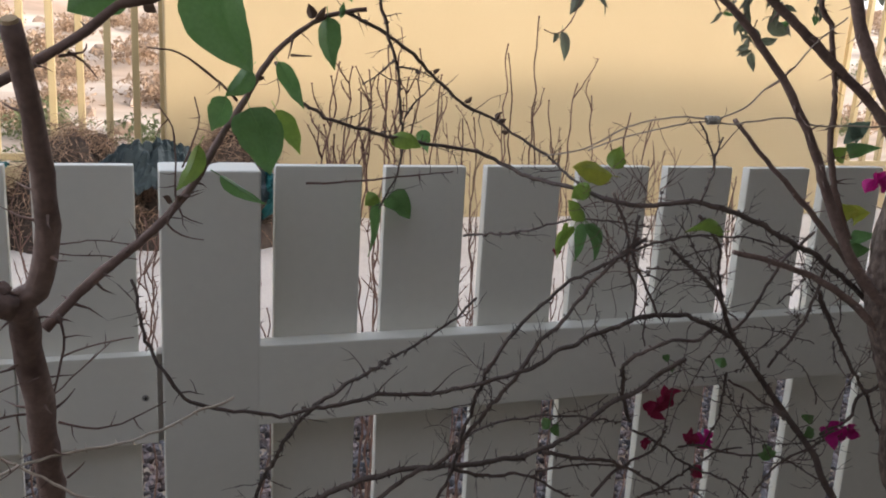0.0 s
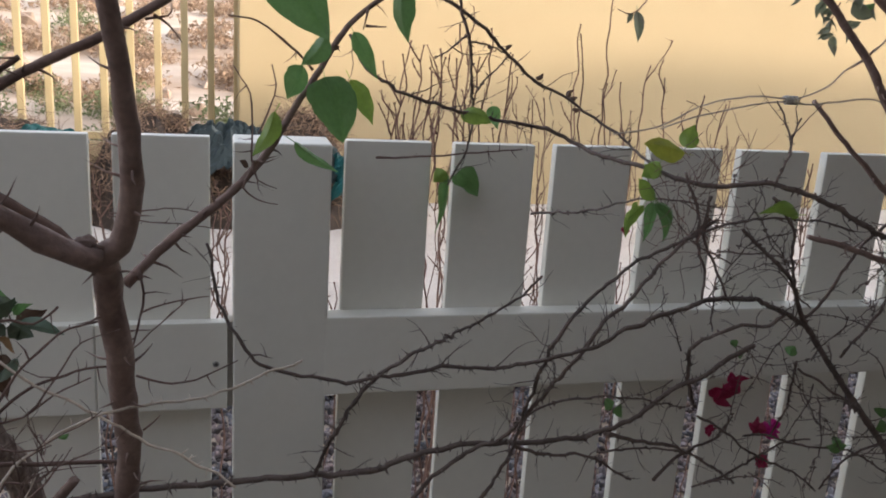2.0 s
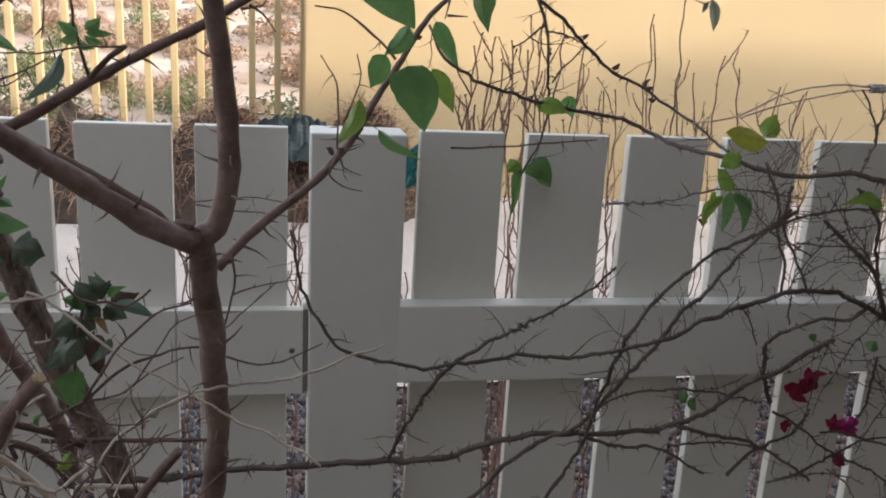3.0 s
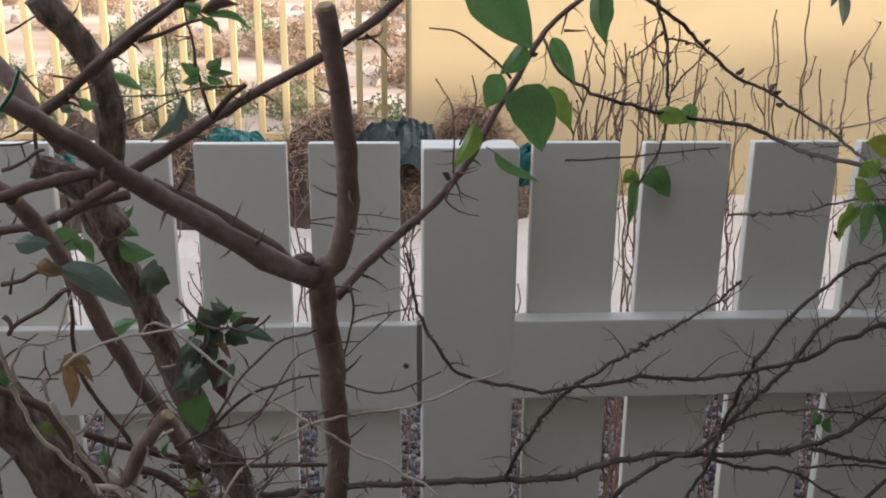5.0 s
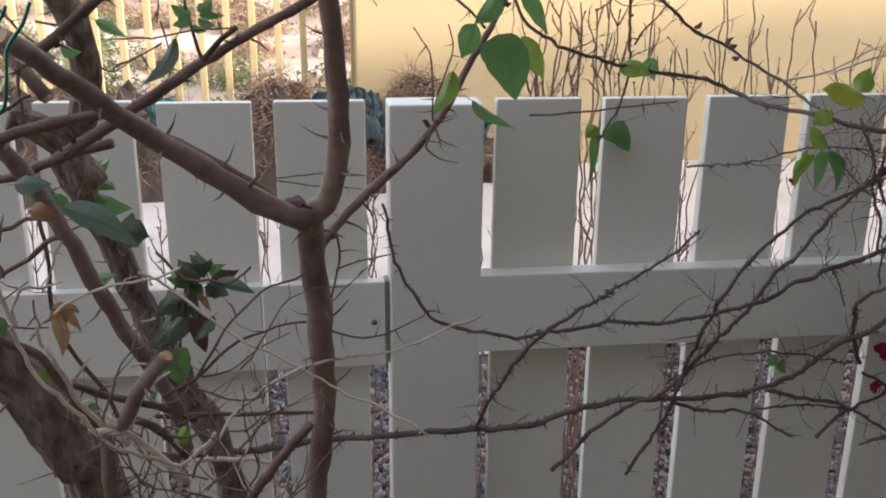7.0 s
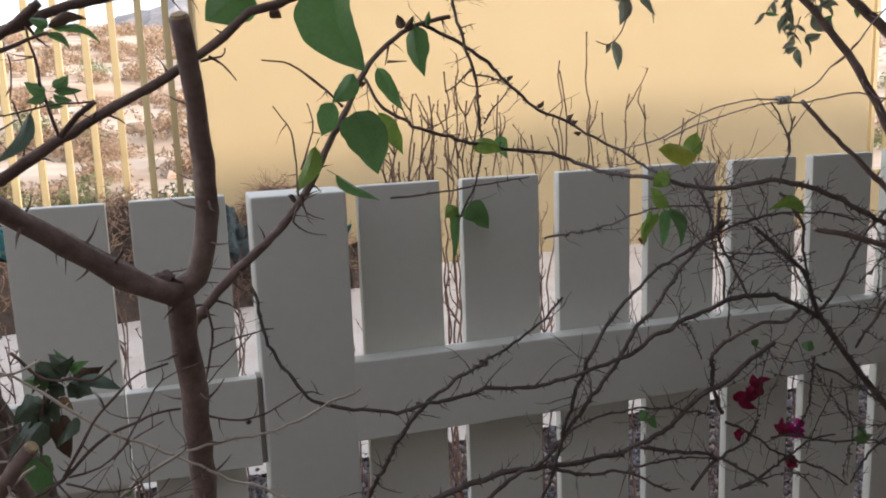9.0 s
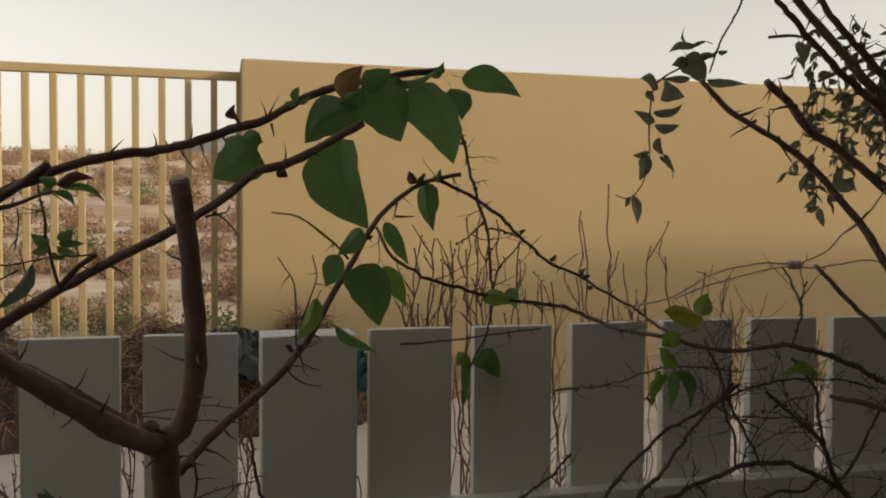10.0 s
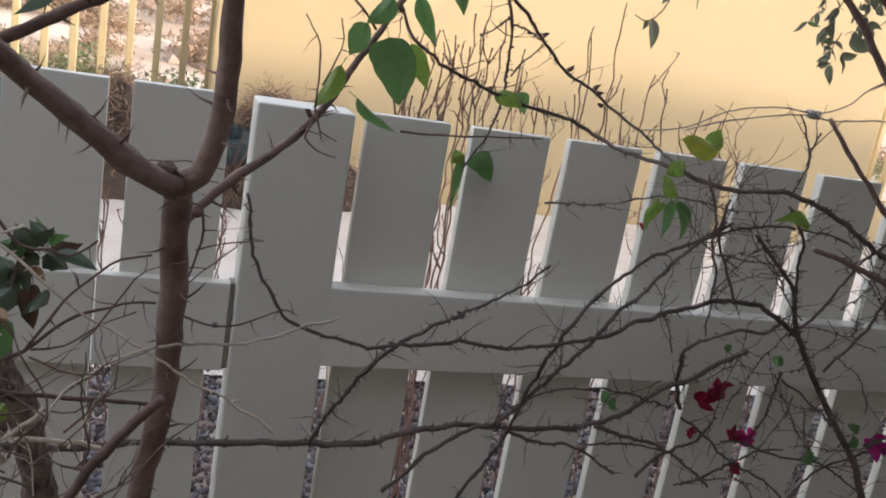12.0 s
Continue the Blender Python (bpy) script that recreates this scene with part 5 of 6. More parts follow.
leaf(thicket, (0.793, -0.31, 1.408), (0.826, -0.31, 1.397), 33.5, "teal")
leaf(thicket, (0.3, -0.148, 1.392), (0.311, -0.148, 1.404), 8.4, "dry")
leaf(thicket, (0.306, -0.148, 1.389), (0.317, -0.148, 1.393), 7.6, "dry")
leaf(thicket, (0.321, -0.149, 1.375), (0.309, -0.149, 1.374), 7.6, "dry")
leaf(thicket, (0.248, -0.153, 1.416), (0.258, -0.153, 1.425), 6.6, "dry")
leaf(thicket, (0.19, -0.183, 1.456), (0.198, -0.183, 1.463), 5.6, "dry")

# ---- the small-leaved tree ----
vine_tree = plant("thorny_tree", "dark leafless thorny tree with crossing limbs in front of the fence", "tree", "tree", (0, 0, 0))
branch(vine_tree, "limb", 3.1, 9.0, (0.37, -0.367, 1.66), (0.406, -0.364, 1.628), (0.447, -0.36, 1.606), (0.498, -0.357, 1.583), (0.549, -0.355, 1.55), (0.631, -0.351, 1.475), (0.667, -0.348, 1.434), (0.706, -0.345, 1.383), (0.74, -0.341, 1.326), (0.777, -0.339, 1.267), (0.824, -0.336, 1.203), (0.884, -0.332, 1.146), (0.968, -0.329, 1.074))
branch(vine_tree, "limb", 4.9, 9.9, (0.482, -0.348, 1.665), (0.522, -0.339, 1.639), (0.567, -0.329, 1.602), (0.631, -0.32, 1.572), (0.778, -0.311, 1.477), (0.838, -0.306, 1.439), (0.891, -0.302, 1.388), (0.958, -0.297, 1.308), (1.024, -0.293, 1.205))
branch(vine_tree, "limb", 3.5, 5.1, (0.697, -0.311, 1.628), (0.712, -0.311, 1.585), (0.734, -0.311, 1.54), (0.753, -0.311, 1.485), (0.762, -0.311, 1.428), (0.77, -0.311, 1.363), (0.793, -0.311, 1.303), (0.827, -0.311, 1.241))
branch(vine_tree, "limb", 8.6, 10.5, (0.748, -0.293, 1.656), (0.776, -0.3, 1.596), (0.797, -0.307, 1.534), (0.828, -0.315, 1.48), (0.873, -0.322, 1.424), (0.938, -0.329, 1.349))
branch(vine_tree, "limb", 2.9, 6.4, (0.628, -0.265, 1.411), (0.674, -0.265, 1.368), (0.722, -0.265, 1.329), (0.772, -0.265, 1.286), (0.824, -0.265, 1.24), (0.894, -0.265, 1.172), (0.97, -0.265, 1.091))
branch(vine_tree, "limb", 3.4, 7.7, (0.614, -0.32, 1.227), (0.689, -0.32, 1.208), (0.766, -0.32, 1.183), (0.838, -0.32, 1.144), (0.904, -0.32, 1.094), (0.989, -0.32, 1.03))
branch(vine_tree, "trunk", 33.1, 21.9, (1.05, -0.311, -0.02), (1.07, -0.311, 0.35), (1.107, -0.311, 0.639), (1.021, -0.314, 0.819), (0.987, -0.316, 0.949), (0.933, -0.319, 1.073), (0.902, -0.321, 1.151), (0.897, -0.324, 1.261), (0.914, -0.327, 1.366), (0.913, -0.329, 1.451))
branch(vine_tree, "limb", 3.7, 5.9, (0.432, -0.423, 1.768), (0.488, -0.409, 1.725), (0.552, -0.395, 1.68), (0.608, -0.381, 1.648), (0.686, -0.367, 1.607))
branch(vine_tree, "limb", 4.8, 7.2, (0.47, -0.404, 1.775), (0.544, -0.392, 1.718), (0.618, -0.379, 1.664), (0.695, -0.367, 1.614))
branch(vine_tree, "limb", 3.9, 5.8, (0.513, -0.385, 1.787), (0.575, -0.385, 1.728), (0.668, -0.385, 1.649))

# ---- the drooping tree beyond the fence ----
hanging_tree = plant("drooping_tree", "tree beyond the fence with thin drooping shoots of grey-green leaves", "tree", "droop", (0, 0, 0))
branch(hanging_tree, "trunk", 45, 30, (2.1, 0.5, -0.02), (2.12, 0.48, 0.7), (2.05, 0.46, 1.4), (1.95, 0.44, 1.8))
branch(hanging_tree, "limb", 22, 5, (1.98, 0.44, 1.7), (1.85, 0.42, 2.1), (1.4, 0.37, 2.25), (1.0, 0.32, 2.12), (0.866, 0.3, 1.96))
branch(hanging_tree, "limb", 12, 4, (1.8, 0.43, 1.9), (1.55, 0.42, 1.93), (1.3, 0.38, 1.88), (1.1, 0.35, 1.80))
branch(hanging_tree, "twig", 2.4, 1.9, (0.865, 0.3, 1.959), (0.844, 0.287, 1.924), (0.791, 0.26, 1.859), (0.771, 0.248, 1.828), (0.746, 0.23, 1.783))
branch(hanging_tree, "twig", 2.3, 1.1, (0.76, 0.23, 1.824), (0.712, 0.23, 1.801), (0.68, 0.23, 1.79), (0.624, 0.23, 1.754), (0.612, 0.23, 1.706), (0.609, 0.23, 1.655), (0.612, 0.23, 1.598), (0.595, 0.23, 1.546), (0.566, 0.23, 1.522), (0.538, 0.23, 1.528))
leaf(hanging_tree, (0.691, 0.23, 1.841), (0.688, 0.23, 1.874), 24.5, "vine")
leaf(hanging_tree, (0.712, 0.23, 1.838), (0.653, 0.23, 1.82), 23.1, "vine")
leaf(hanging_tree, (0.706, 0.23, 1.835), (0.753, 0.23, 1.841), 15.9, "vine")
leaf(hanging_tree, (0.695, 0.23, 1.809), (0.659, 0.23, 1.793), 26.0, "vine")
leaf(hanging_tree, (0.692, 0.23, 1.816), (0.736, 0.23, 1.762), 54.9, "vine")
leaf(hanging_tree, (0.718, 0.23, 1.809), (0.76, 0.23, 1.816), 16.0, "vine")
leaf(hanging_tree, (0.765, 0.23, 1.826), (0.789, 0.23, 1.83), 10.2, "vine")
leaf(hanging_tree, (0.741, 0.23, 1.767), (0.835, 0.23, 1.762), 20.4, "vine")
leaf(hanging_tree, (0.63, 0.23, 1.746), (0.589, 0.23, 1.764), 37.2, "vine")
leaf(hanging_tree, (0.702, 0.23, 1.769), (0.632, 0.23, 1.764), 17.4, "vine")
leaf(hanging_tree, (0.643, 0.23, 1.749), (0.69, 0.23, 1.731), 51.6, "vine")
leaf(hanging_tree, (0.605, 0.23, 1.74), (0.621, 0.23, 1.716), 21.4, "vine")
leaf(hanging_tree, (0.62, 0.23, 1.695), (0.686, 0.23, 1.718), 18.6, "vine")
leaf(hanging_tree, (0.623, 0.23, 1.677), (0.574, 0.23, 1.699), 25.8, "vine")
leaf(hanging_tree, (0.623, 0.23, 1.668), (0.68, 0.23, 1.673), 30.1, "vine")
leaf(hanging_tree, (0.632, 0.23, 1.646), (0.644, 0.23, 1.609), 18.6, "vine")
leaf(hanging_tree, (0.613, 0.23, 1.617), (0.575, 0.23, 1.609), 12.9, "vine")
leaf(hanging_tree, (0.6, 0.23, 1.614), (0.59, 0.23, 1.558), 28.6, "vine")
leaf(hanging_tree, (0.636, 0.23, 1.609), (0.666, 0.23, 1.561), 21.6, "vine")
leaf(hanging_tree, (0.646, 0.23, 1.612), (0.671, 0.23, 1.576), 14.4, "vine")
leaf(hanging_tree, (0.578, 0.23, 1.527), (0.587, 0.23, 1.47), 21.5, "vine")
leaf(hanging_tree, (0.571, 0.23, 1.522), (0.56, 0.23, 1.504), 12.9, "vine")
leaf(hanging_tree, (1.108, 0.35, 1.51), (1.072, 0.35, 1.519), 19.6, "vine")
leaf(hanging_tree, (1.108, 0.35, 1.507), (1.121, 0.35, 1.463), 19.6, "vine")
leaf(hanging_tree, (1.13, 0.35, 1.533), (1.173, 0.35, 1.541), 19.8, "vine")
leaf(hanging_tree, (1.13, 0.35, 1.533), (1.145, 0.35, 1.493), 21.4, "vine")
leaf(hanging_tree, (1.097, 0.35, 1.565), (1.074, 0.35, 1.551), 19.6, "vine")
leaf(hanging_tree, (1.096, 0.35, 1.539), (1.07, 0.35, 1.496), 14.8, "vine")
leaf(hanging_tree, (1.084, 0.35, 1.591), (1.076, 0.35, 1.538), 26.1, "vine")
leaf(hanging_tree, (1.143, 0.35, 1.58), (1.201, 0.35, 1.553), 39.5, "vine")
leaf(hanging_tree, (1.112, 0.35, 1.858), (1.096, 0.35, 1.876), 16.2, "vine")
leaf(hanging_tree, (1.052, 0.35, 1.853), (1.06, 0.35, 1.819), 29.0, "vine")
leaf(hanging_tree, (1.066, 0.35, 1.82), (1.073, 0.35, 1.802), 16.1, "vine")

branch(vine_tree, "twig", 1.5, 2.2, (0.522, -0.385, 1.718), (0.49, -0.385, 1.719), (0.457, -0.385, 1.716))
branch(vine_tree, "twig", 2.5, 0.6, (0.425, -0.36, 1.614), (0.465, -0.36, 1.629))
branch(vine_tree, "twig", 2.5, 0.6, (0.473, -0.36, 1.589), (0.479, -0.36, 1.627))
branch(vine_tree, "twig", 2.5, 0.6, (0.455, -0.36, 1.61), (0.422, -0.36, 1.586))
branch(vine_tree, "twig", 2.5, 0.6, (0.518, -0.36, 1.632), (0.479, -0.36, 1.628))
branch(vine_tree, "twig", 2.5, 0.6, (0.53, -0.36, 1.615), (0.527, -0.36, 1.639))
branch(vine_tree, "twig", 2.5, 0.6, (0.503, -0.36, 1.637), (0.492, -0.36, 1.669))
branch(vine_tree, "twig", 2.5, 0.6, (0.49, -0.36, 1.589), (0.514, -0.36, 1.559))
leaf(vine_tree, (0.514, -0.37, 1.717), (0.519, -0.37, 1.683), 17.7, "vine")
leaf(vine_tree, (0.536, -0.37, 1.687), (0.543, -0.37, 1.663), 13.3, "vine")
leaf(vine_tree, (0.545, -0.37, 1.671), (0.566, -0.37, 1.676), 8.9, "vine")

# ---- dry stalks and the fence wire ----
dry_stems = plant("dry_stalks", "long pale dry stalks hanging across the shrubs", "dead plant", "straw", (0, 0, 0))
branch(dry_stems, "stem", 1.1, 1.1, (-0.361, -0.695, 1.114), (-0.348, -0.676, 1.128), (-0.322, -0.65, 1.142), (-0.295, -0.628, 1.147), (-0.261, -0.605, 1.145), (-0.22, -0.579, 1.138), (-0.188, -0.56, 1.135), (-0.147, -0.535, 1.141), (-0.111, -0.515, 1.145))
branch(dry_stems, "stem", 1.2, 1.0, (-0.441, -0.568, 1.221), (-0.425, -0.572, 1.214), (-0.374, -0.587, 1.183), (-0.323, -0.602, 1.15), (-0.292, -0.611, 1.134), (-0.251, -0.622, 1.117), (-0.211, -0.633, 1.099), (-0.181, -0.642, 1.078))
branch(dry_stems, "stem", 1.1, 1.0, (-0.487, -0.66, 1.221), (-0.474, -0.649, 1.228), (-0.455, -0.636, 1.233), (-0.435, -0.624, 1.233), (-0.414, -0.611, 1.232), (-0.395, -0.6, 1.234))
branch(dry_stems, "stem", 1.3, 1.4, (-0.484, -0.78, 1.292), (-0.482, -0.777, 1.28), (-0.478, -0.773, 1.266), (-0.48, -0.769, 1.25), (-0.478, -0.766, 1.239), (-0.471, -0.759, 1.212), (-0.455, -0.749, 1.177), (-0.437, -0.74, 1.145))
branch(dry_stems, "stem", 1.1, 1.0, (-0.471, -0.77, 1.283), (-0.478, -0.77, 1.269), (-0.48, -0.77, 1.251))
branch(dry_stems, "stem", 1.0, 0.6, (-0.474, -0.77, 1.279), (-0.47, -0.763, 1.28), (-0.462, -0.753, 1.277), (-0.452, -0.74, 1.277))
branch(dry_stems, "stem", 0.9, 0.7, (-0.473, -0.66, 1.283), (-0.484, -0.66, 1.262), (-0.493, -0.66, 1.243))
branch(dry_stems, "stem", 1.7, 1.8, (-0.479, -0.72, 1.217), (-0.47, -0.713, 1.189), (-0.462, -0.707, 1.161), (-0.45, -0.7, 1.132))
branch(dry_stems, "stem", 2.0, 2.0, (-0.454, -0.72, 1.144), (-0.436, -0.72, 1.145), (-0.426, -0.72, 1.132))
branch(dry_stems, "stem", 1.4, 1.0, (-0.433, -0.7, 1.12), (-0.422, -0.707, 1.152), (-0.405, -0.715, 1.179), (-0.389, -0.72, 1.192))
branch(dry_stems, "stem", 1.4, 0.9, (-0.485, -0.66, 1.158), (-0.472, -0.66, 1.17), (-0.466, -0.66, 1.181))
branch(dry_stems, "stem", 0.9, 0.7, (-0.423, -0.7, 1.186), (-0.412, -0.7, 1.189))
branch(dry_stems, "stem", 1.2, 0.8, (-0.488, -0.45, 1.163), (-0.48, -0.45, 1.173), (-0.469, -0.45, 1.176))
branch(dry_stems, "stem", 1.2, 0.7, (-0.47, -0.45, 1.128), (-0.458, -0.45, 1.129), (-0.45, -0.45, 1.137))
branch(dry_stems, "stem", 1.5, 1.4, (-0.437, -0.74, 1.145), (-0.423, -0.731, 1.132), (-0.396, -0.716, 1.11), (-0.384, -0.71, 1.108), (-0.368, -0.7, 1.118), (-0.361, -0.695, 1.124))
branch(dry_stems, "stem", 2.1, 2.7, (-0.442, -0.72, 1.158), (-0.43, -0.716, 1.143), (-0.414, -0.71, 1.124), (-0.399, -0.704, 1.1), (-0.388, -0.7, 1.082))
branch(dry_stems, "stem", 1.9, 1.7, (-0.387, -0.66, 1.076), (-0.363, -0.66, 1.078), (-0.339, -0.66, 1.078), (-0.323, -0.66, 1.071))
branch(dry_stems, "stem", 1.5, 1.1, (-0.489, -0.7, 1.228), (-0.487, -0.7, 1.217), (-0.484, -0.7, 1.209))
wire = plant("twisted_wire", "thin grey wire knotted above the fence", "wire", "wire", (0, 0, 0))
branch(wire, "wire", 1.0, 1.0, (0.323, -0.27, 1.355), (0.382, -0.285, 1.37), (0.439, -0.301, 1.404), (0.498, -0.317, 1.418), (0.533, -0.332, 1.418))
branch(wire, "wire", 1.0, 1.1, (0.54, -0.332, 1.415), (0.592, -0.334, 1.435), (0.614, -0.336, 1.458), (0.655, -0.338, 1.487), (0.684, -0.339, 1.523), (0.733, -0.341, 1.562))
branch(wire, "wire", 1.0, 1.2, (0.391, -0.27, 1.364), (0.428, -0.293, 1.385), (0.482, -0.317, 1.404), (0.538, -0.332, 1.415), (0.578, -0.332, 1.412), (0.661, -0.332, 1.422), (0.706, -0.339, 1.413), (0.824, -0.35, 1.415), (0.888, -0.36, 1.419))


# ---- bracts, drooping leaves and twine ----
def bract_cluster(plant, centre, size, kind, seed):
    """A papery flower head: three-part bracts round a point, each a curved pointed blade."""
    rnd = random.Random(seed)
    c = Vector(centre)
    for k in range(7):
        a = 2 * math.pi * k / 7 + rnd.uniform(-0.3, 0.3)
        d = Vector((math.cos(a), rnd.uniform(-0.7, 0.2), math.sin(a) * 0.8)).normalized() * size * rnd.uniform(0.55, 1.0)
        b = c + Vector((rnd.uniform(-1, 1), rnd.uniform(-1, 1), rnd.uniform(-1, 1))) * size * 0.15
        leaf(plant, b, b + d, size * 850 * rnd.uniform(0.7, 1.0), kind).name = "bract"


bract_cluster(thicket, (0.638, -0.141, 0.906), 0.035, "red", 1)
bract_cluster(thicket, (0.66, -0.146, 0.921), 0.028, "red", 2)
bract_cluster(thicket, (0.774, -0.101, 0.808), 0.029, "bract", 3)
bract_cluster(thicket, (0.747, -0.102, 0.815), 0.023, "red", 4)
bract_cluster(thicket, (0.623, -0.14, 0.835), 0.015, "red", 5)
bract_cluster(thicket, (0.966, -0.207, 0.852), 0.033, "bract", 6)
bract_cluster(thicket, (1.002, -0.207, 0.85), 0.030, "bract", 7)
bract_cluster(thicket, (0.882, -0.297, 1.325), 0.032, "bract", 8)
bract_cluster(thicket, (0.342, -0.298, 1.229), 0.009, "red", 9)
bract_cluster(thicket, (0.761, -0.108, 0.749), 0.021, "red", 10)

def hanging_shoot(plant, start, length, seed):
    """A thin drooping shoot with narrow folded leaves in loose pairs."""
    rnd = random.Random(seed)
    p, v, pts = Vector(start), Vector((rnd.uniform(-0.6, 0.6), rnd.uniform(-0.4, 0.4), rnd.uniform(-0.6, 0.3))).normalized(), []
    n = max(3, int(length / 0.022))
    for i in range(n + 1):
        pts.append(p.copy())
        v = (v + Vector((rnd.uniform(-0.5, 0.5), rnd.uniform(-0.3, 0.3), -0.45))).normalized()
        p = p + v * length / n
    branch(plant, "twig", 1.3, 0.7, *pts)
    for i in range(1, n + 1):
        for side in (-1, 1):
            if rnd.random() < 0.3:
                continue
            L = rnd.uniform(0.018, 0.046)
            d = Vector((side * rnd.uniform(0.0, 0.8), rnd.uniform(-0.6, 0.6), rnd.uniform(-1.2, 0.0))).normalized() * L
            leaf(plant, pts[i], pts[i] + d, L * 1000 * rnd.uniform(0.26, 0.55), "vine" if rnd.random() < 0.85 else "leaf")


SHOOTS = [(1.051, 1.866, 0.052), (1.096, 1.822, 0.117), (1.119, 1.787, 0.157), (1.18, 1.814, 0.171), (1.218, 1.78, 0.145), (1.108, 1.722, 0.117), (1.167, 1.718, 0.158), (1.101, 1.65, 0.091), (1.148, 1.63, 0.066),
          (1.085, 1.578, 0.065), (1.195, 1.632, 0.079), (1.255, 1.822, 0.146), (1.286, 1.903, 0.146), (1.201, 1.935, 0.131), (1.275, 1.764, 0.093), (1.126, 1.891, 0.091), (1.154, 1.945, 0.118), (1.306, 1.785, 0.12)]
for k, (x, z, length) in enumerate(SHOOTS):
    hanging_shoot(hanging_tree, (x, 0.35 + 0.05 * math.sin(k * 2.7), z), length, k + 40)
    if k % 3:
        hanging_shoot(hanging_tree, (x + 0.02 * math.sin(k * 5.3), 0.36 + 0.06 * math.cos(k * 1.9), z + 0.03 * math.cos(k * 3.1)), length * 0.8, k + 80)
for k in range(14):
    hanging_shoot(hanging_tree, (1.28 + 0.13 * math.sin(k * 2.1) + 0.008 * k, 0.36 + 0.06 * math.sin(k * 1.3), 1.80 + 0.016 * k), 0.15, k + 120)


def shade_crown_spray(bm, k):
    """Forty hanging leaves of the unseen crown, added to shade the right fence."""
    r = random.Random(k + 500)
    for n in range(40):
        x, y = r.uniform(0.45, 3.8), r.uniform(-2.0, 0.9)
        z = r.uniform(2.25, 2.85) + 0.12 * noise.noise(Vector((x * 3, y * 3, 1)))
        if x > 1.75:
            z -= r.uniform(0, 0.7)
        L = r.uniform(0.03, 0.06)
        d = Vector((r.uniform(-0.9, 0.9), r.uniform(-0.8, 0.8), -0.7)).normalized() * L
        w = d.cross(Vector((r.uniform(-1, 1), r.uniform(-1, 1), 0.2))).normalized() * L * r.uniform(0.2, 0.3)
        p = Vector((x, y, z))
        bm.faces.new([bm.verts.new(q) for q in (p, p + d * 0.4 + w, p + d, p + d * 0.4 - w)])


joined("crown", range(1350), shade_crown_spray, LEAF["vine"], hanging_tree, "unseen dense drooping small-leaved crown, added to shade the right fence")

TWINE = material("green_plastic_twine", (0.012, 0.19, 0.10), 0.4, (0.01, 0.13, 0.07), 30, 200, 0.5, 0.1)
twine = thing("plastic_twine", "loop of green plastic twine tied round a limb", "twine", (-0.426, -0.87, 1.446))
for line in ([(-0.011, 0.000, 0.013), (-0.005, 0.000, 0.014), (0.000, 0.000, 0.018), (0.003, 0.000, 0.024)],
             [(0.015, 0.000, 0.026), (0.010, 0.000, 0.015), (0.003, 0.000, 0.006), (-0.000, 0.000, -0.000), (-0.001, 0.000, -0.009), (-0.003, 0.000, -0.020), (-0.005, 0.000, -0.028), (-0.010, 0.000, -0.032), (-0.014, 0.000, -0.030)]):
    bm = bmesh.new()
    tube(bm, spline(line, 0.003), lambda s: 0.001, 6)
    part("strand", bm, TWINE, twine, smooth=True)

bm = bmesh.new()
for k in range(2):
    line = [Vector((0.541 + 0.019 * i / 24 - 0.009, -0.332 + 0.0052 * math.cos(i * 0.9 + k * 2.1), 1.416 + 0.0052 * math.sin(i * 0.9 + k * 2.1))) for i in range(25)]
    tube(bm, line, lambda s: 0.0013, 5)
part("knot", bm, GALVANISED, wire, "twisted wire knot", smooth=True)


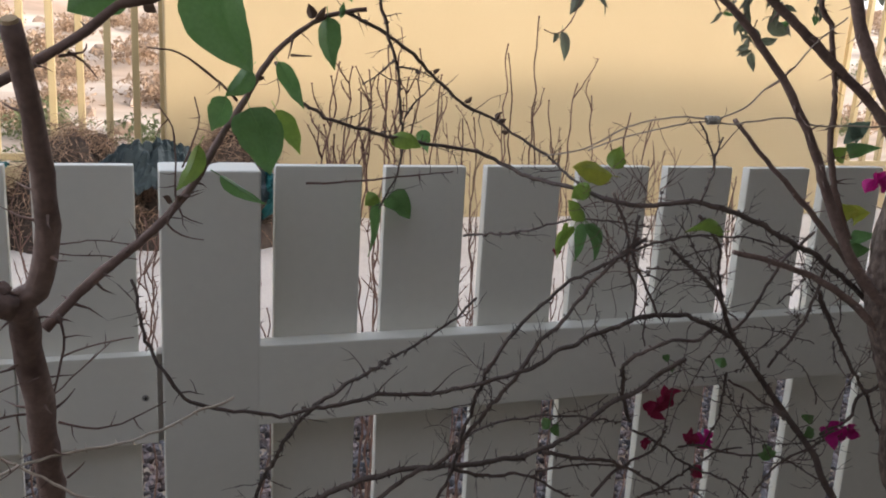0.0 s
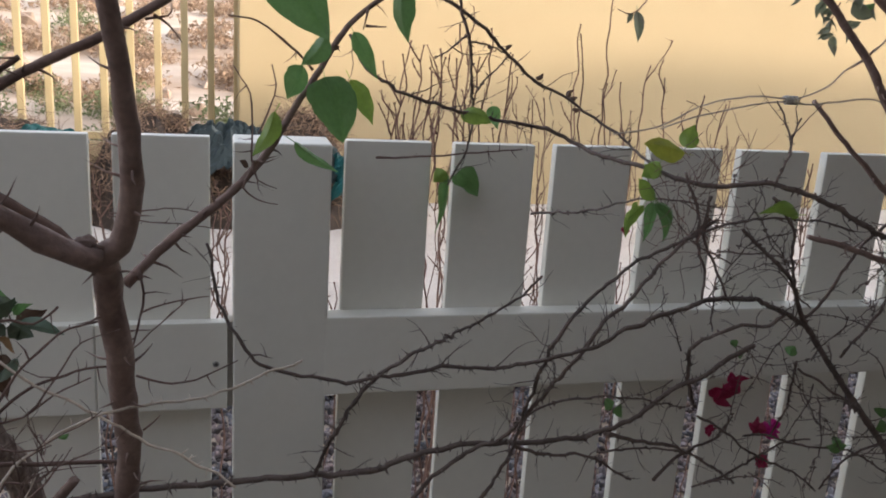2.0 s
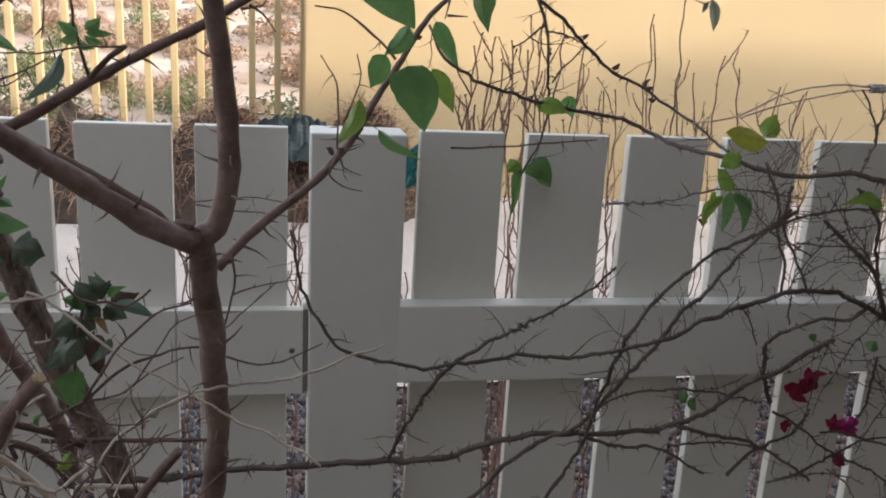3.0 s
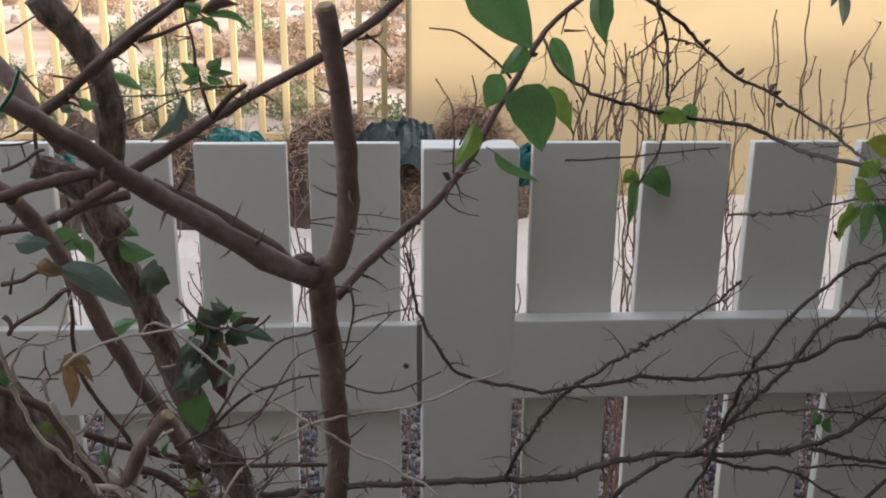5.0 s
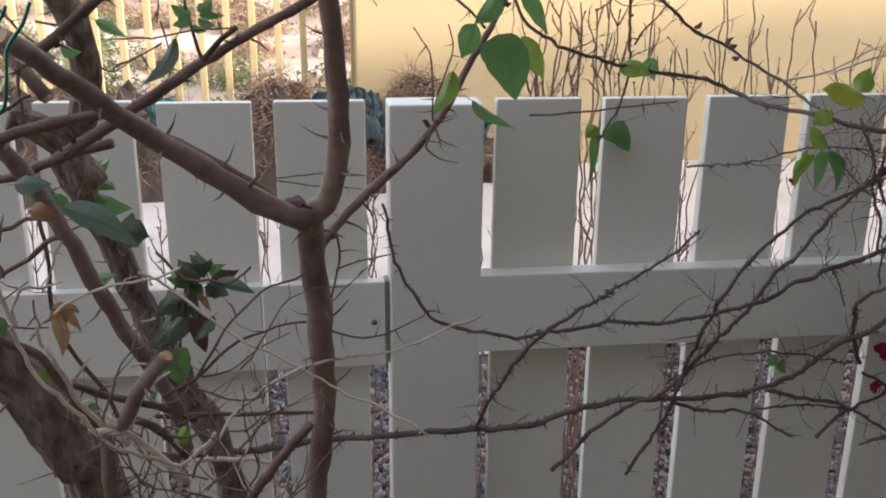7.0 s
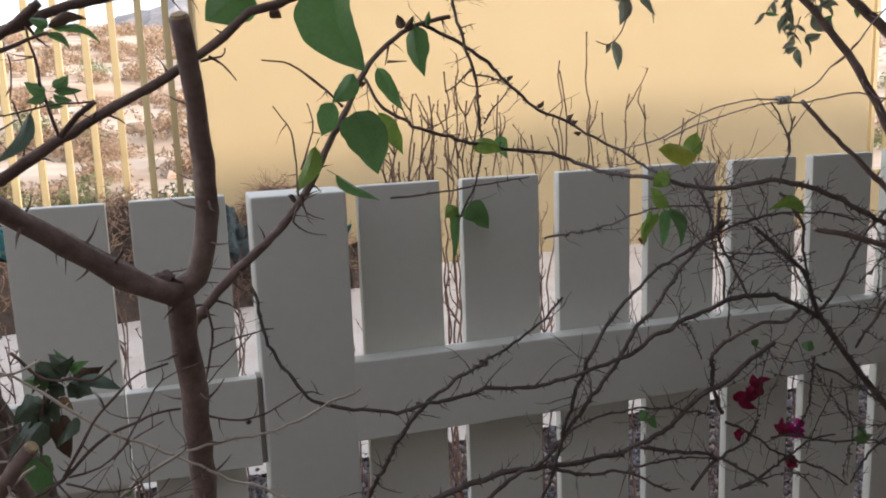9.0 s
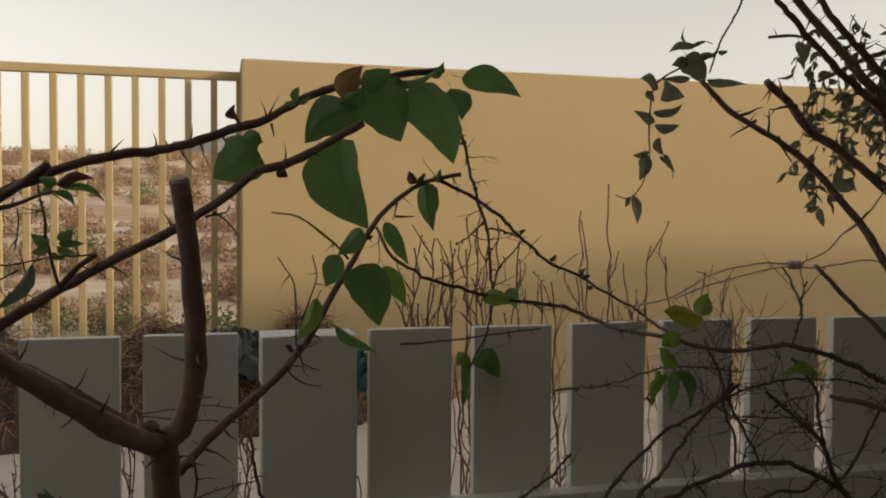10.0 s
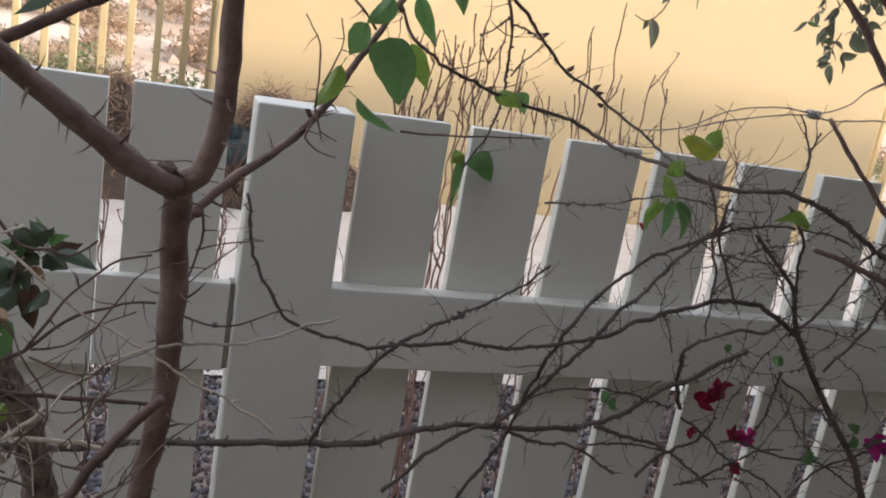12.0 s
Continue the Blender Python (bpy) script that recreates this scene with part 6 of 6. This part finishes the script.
def tendril(bm, k):
    rnd = random.Random(k + 70)
    p = Vector((rnd.gauss(0.42, 0.022), rnd.gauss(-0.34, 0.03), rnd.gauss(1.265, 0.05)))
    v = Vector((rnd.uniform(-1, 1), rnd.uniform(-0.5, 0.5), rnd.uniform(-0.6, 1.4))).normalized()
    line = [p]
    for i in range(9):
        v = (v + Vector((rnd.uniform(-1, 1), rnd.uniform(-1, 1), rnd.uniform(-1, 1))) * 0.3).normalized()
        p = p + v * rnd.uniform(0.004, 0.010)
        line.append(p)
    tube(bm, line, lambda s: 0.0007 * (1 - 0.5 * s), 3, cap=False)


joined("dry_tendril_tangle", range(16), tendril, TWIG_BARK, thicket, "fine tangle of dry tendrils")
joined("twig_tangle", range(200, 250), tendril, WEED, thicket, "fine tangle of reddish dry twigs")

bm = bmesh.new()
bmesh.ops.create_icosphere(bm, subdivisions=3, radius=1, matrix=Matrix.Translation((-0.291, -0.672, 1.311)) @ Matrix.Diagonal((0.009, 0.009, 0.006, 1)))
for v in bm.verts:
    v.co += 0.003 * noise.noise_vector(v.co * 220)
part("scar", bm, TWIG_BARK, bush, "dark healed pruning scar", smooth=True)


def dry_spray(bm, k):
    r = random.Random(k + 900)
    p = Vector((r.uniform(-0.48, -0.33), r.uniform(-0.78, -0.62), r.uniform(0.95, 1.17)))
    twiglet(bm, p, Vector((r.uniform(-1, 1), r.uniform(-0.6, 0.6), r.uniform(-0.5, 1))), r.uniform(0.04, 0.13), r.uniform(0.0007, 0.0014), 1, r)


joined("dry_spray", range(9), dry_spray, STRAW, old_bush, "tangle of thin dry pale shoots")
joined("dark_spray", range(100, 155), dry_spray, TWIG_BARK, old_bush, "tangle of thin dark shoots")

for k in range(36):
    r = random.Random(k + 300)
    x, z = r.uniform(0.5, 0.98), r.uniform(0.80, 1.2)
    p = Vector((x, r.uniform(-0.3, -0.08), z))
    v = Vector((r.uniform(-1, 1), r.uniform(-0.35, 0.35), r.uniform(-0.5, 1))).normalized()
    pts = [p]
    for i in range(4):
        v = (v + Vector((r.uniform(-1, 1), r.uniform(-0.4, 0.4), r.uniform(-0.8, 0.9))) * 0.55).normalized()
        pts.append(pts[-1] + v * r.uniform(0.025, 0.06))
    branch(thicket, "twig", r.uniform(0.8, 1.6), 0.6, *pts)
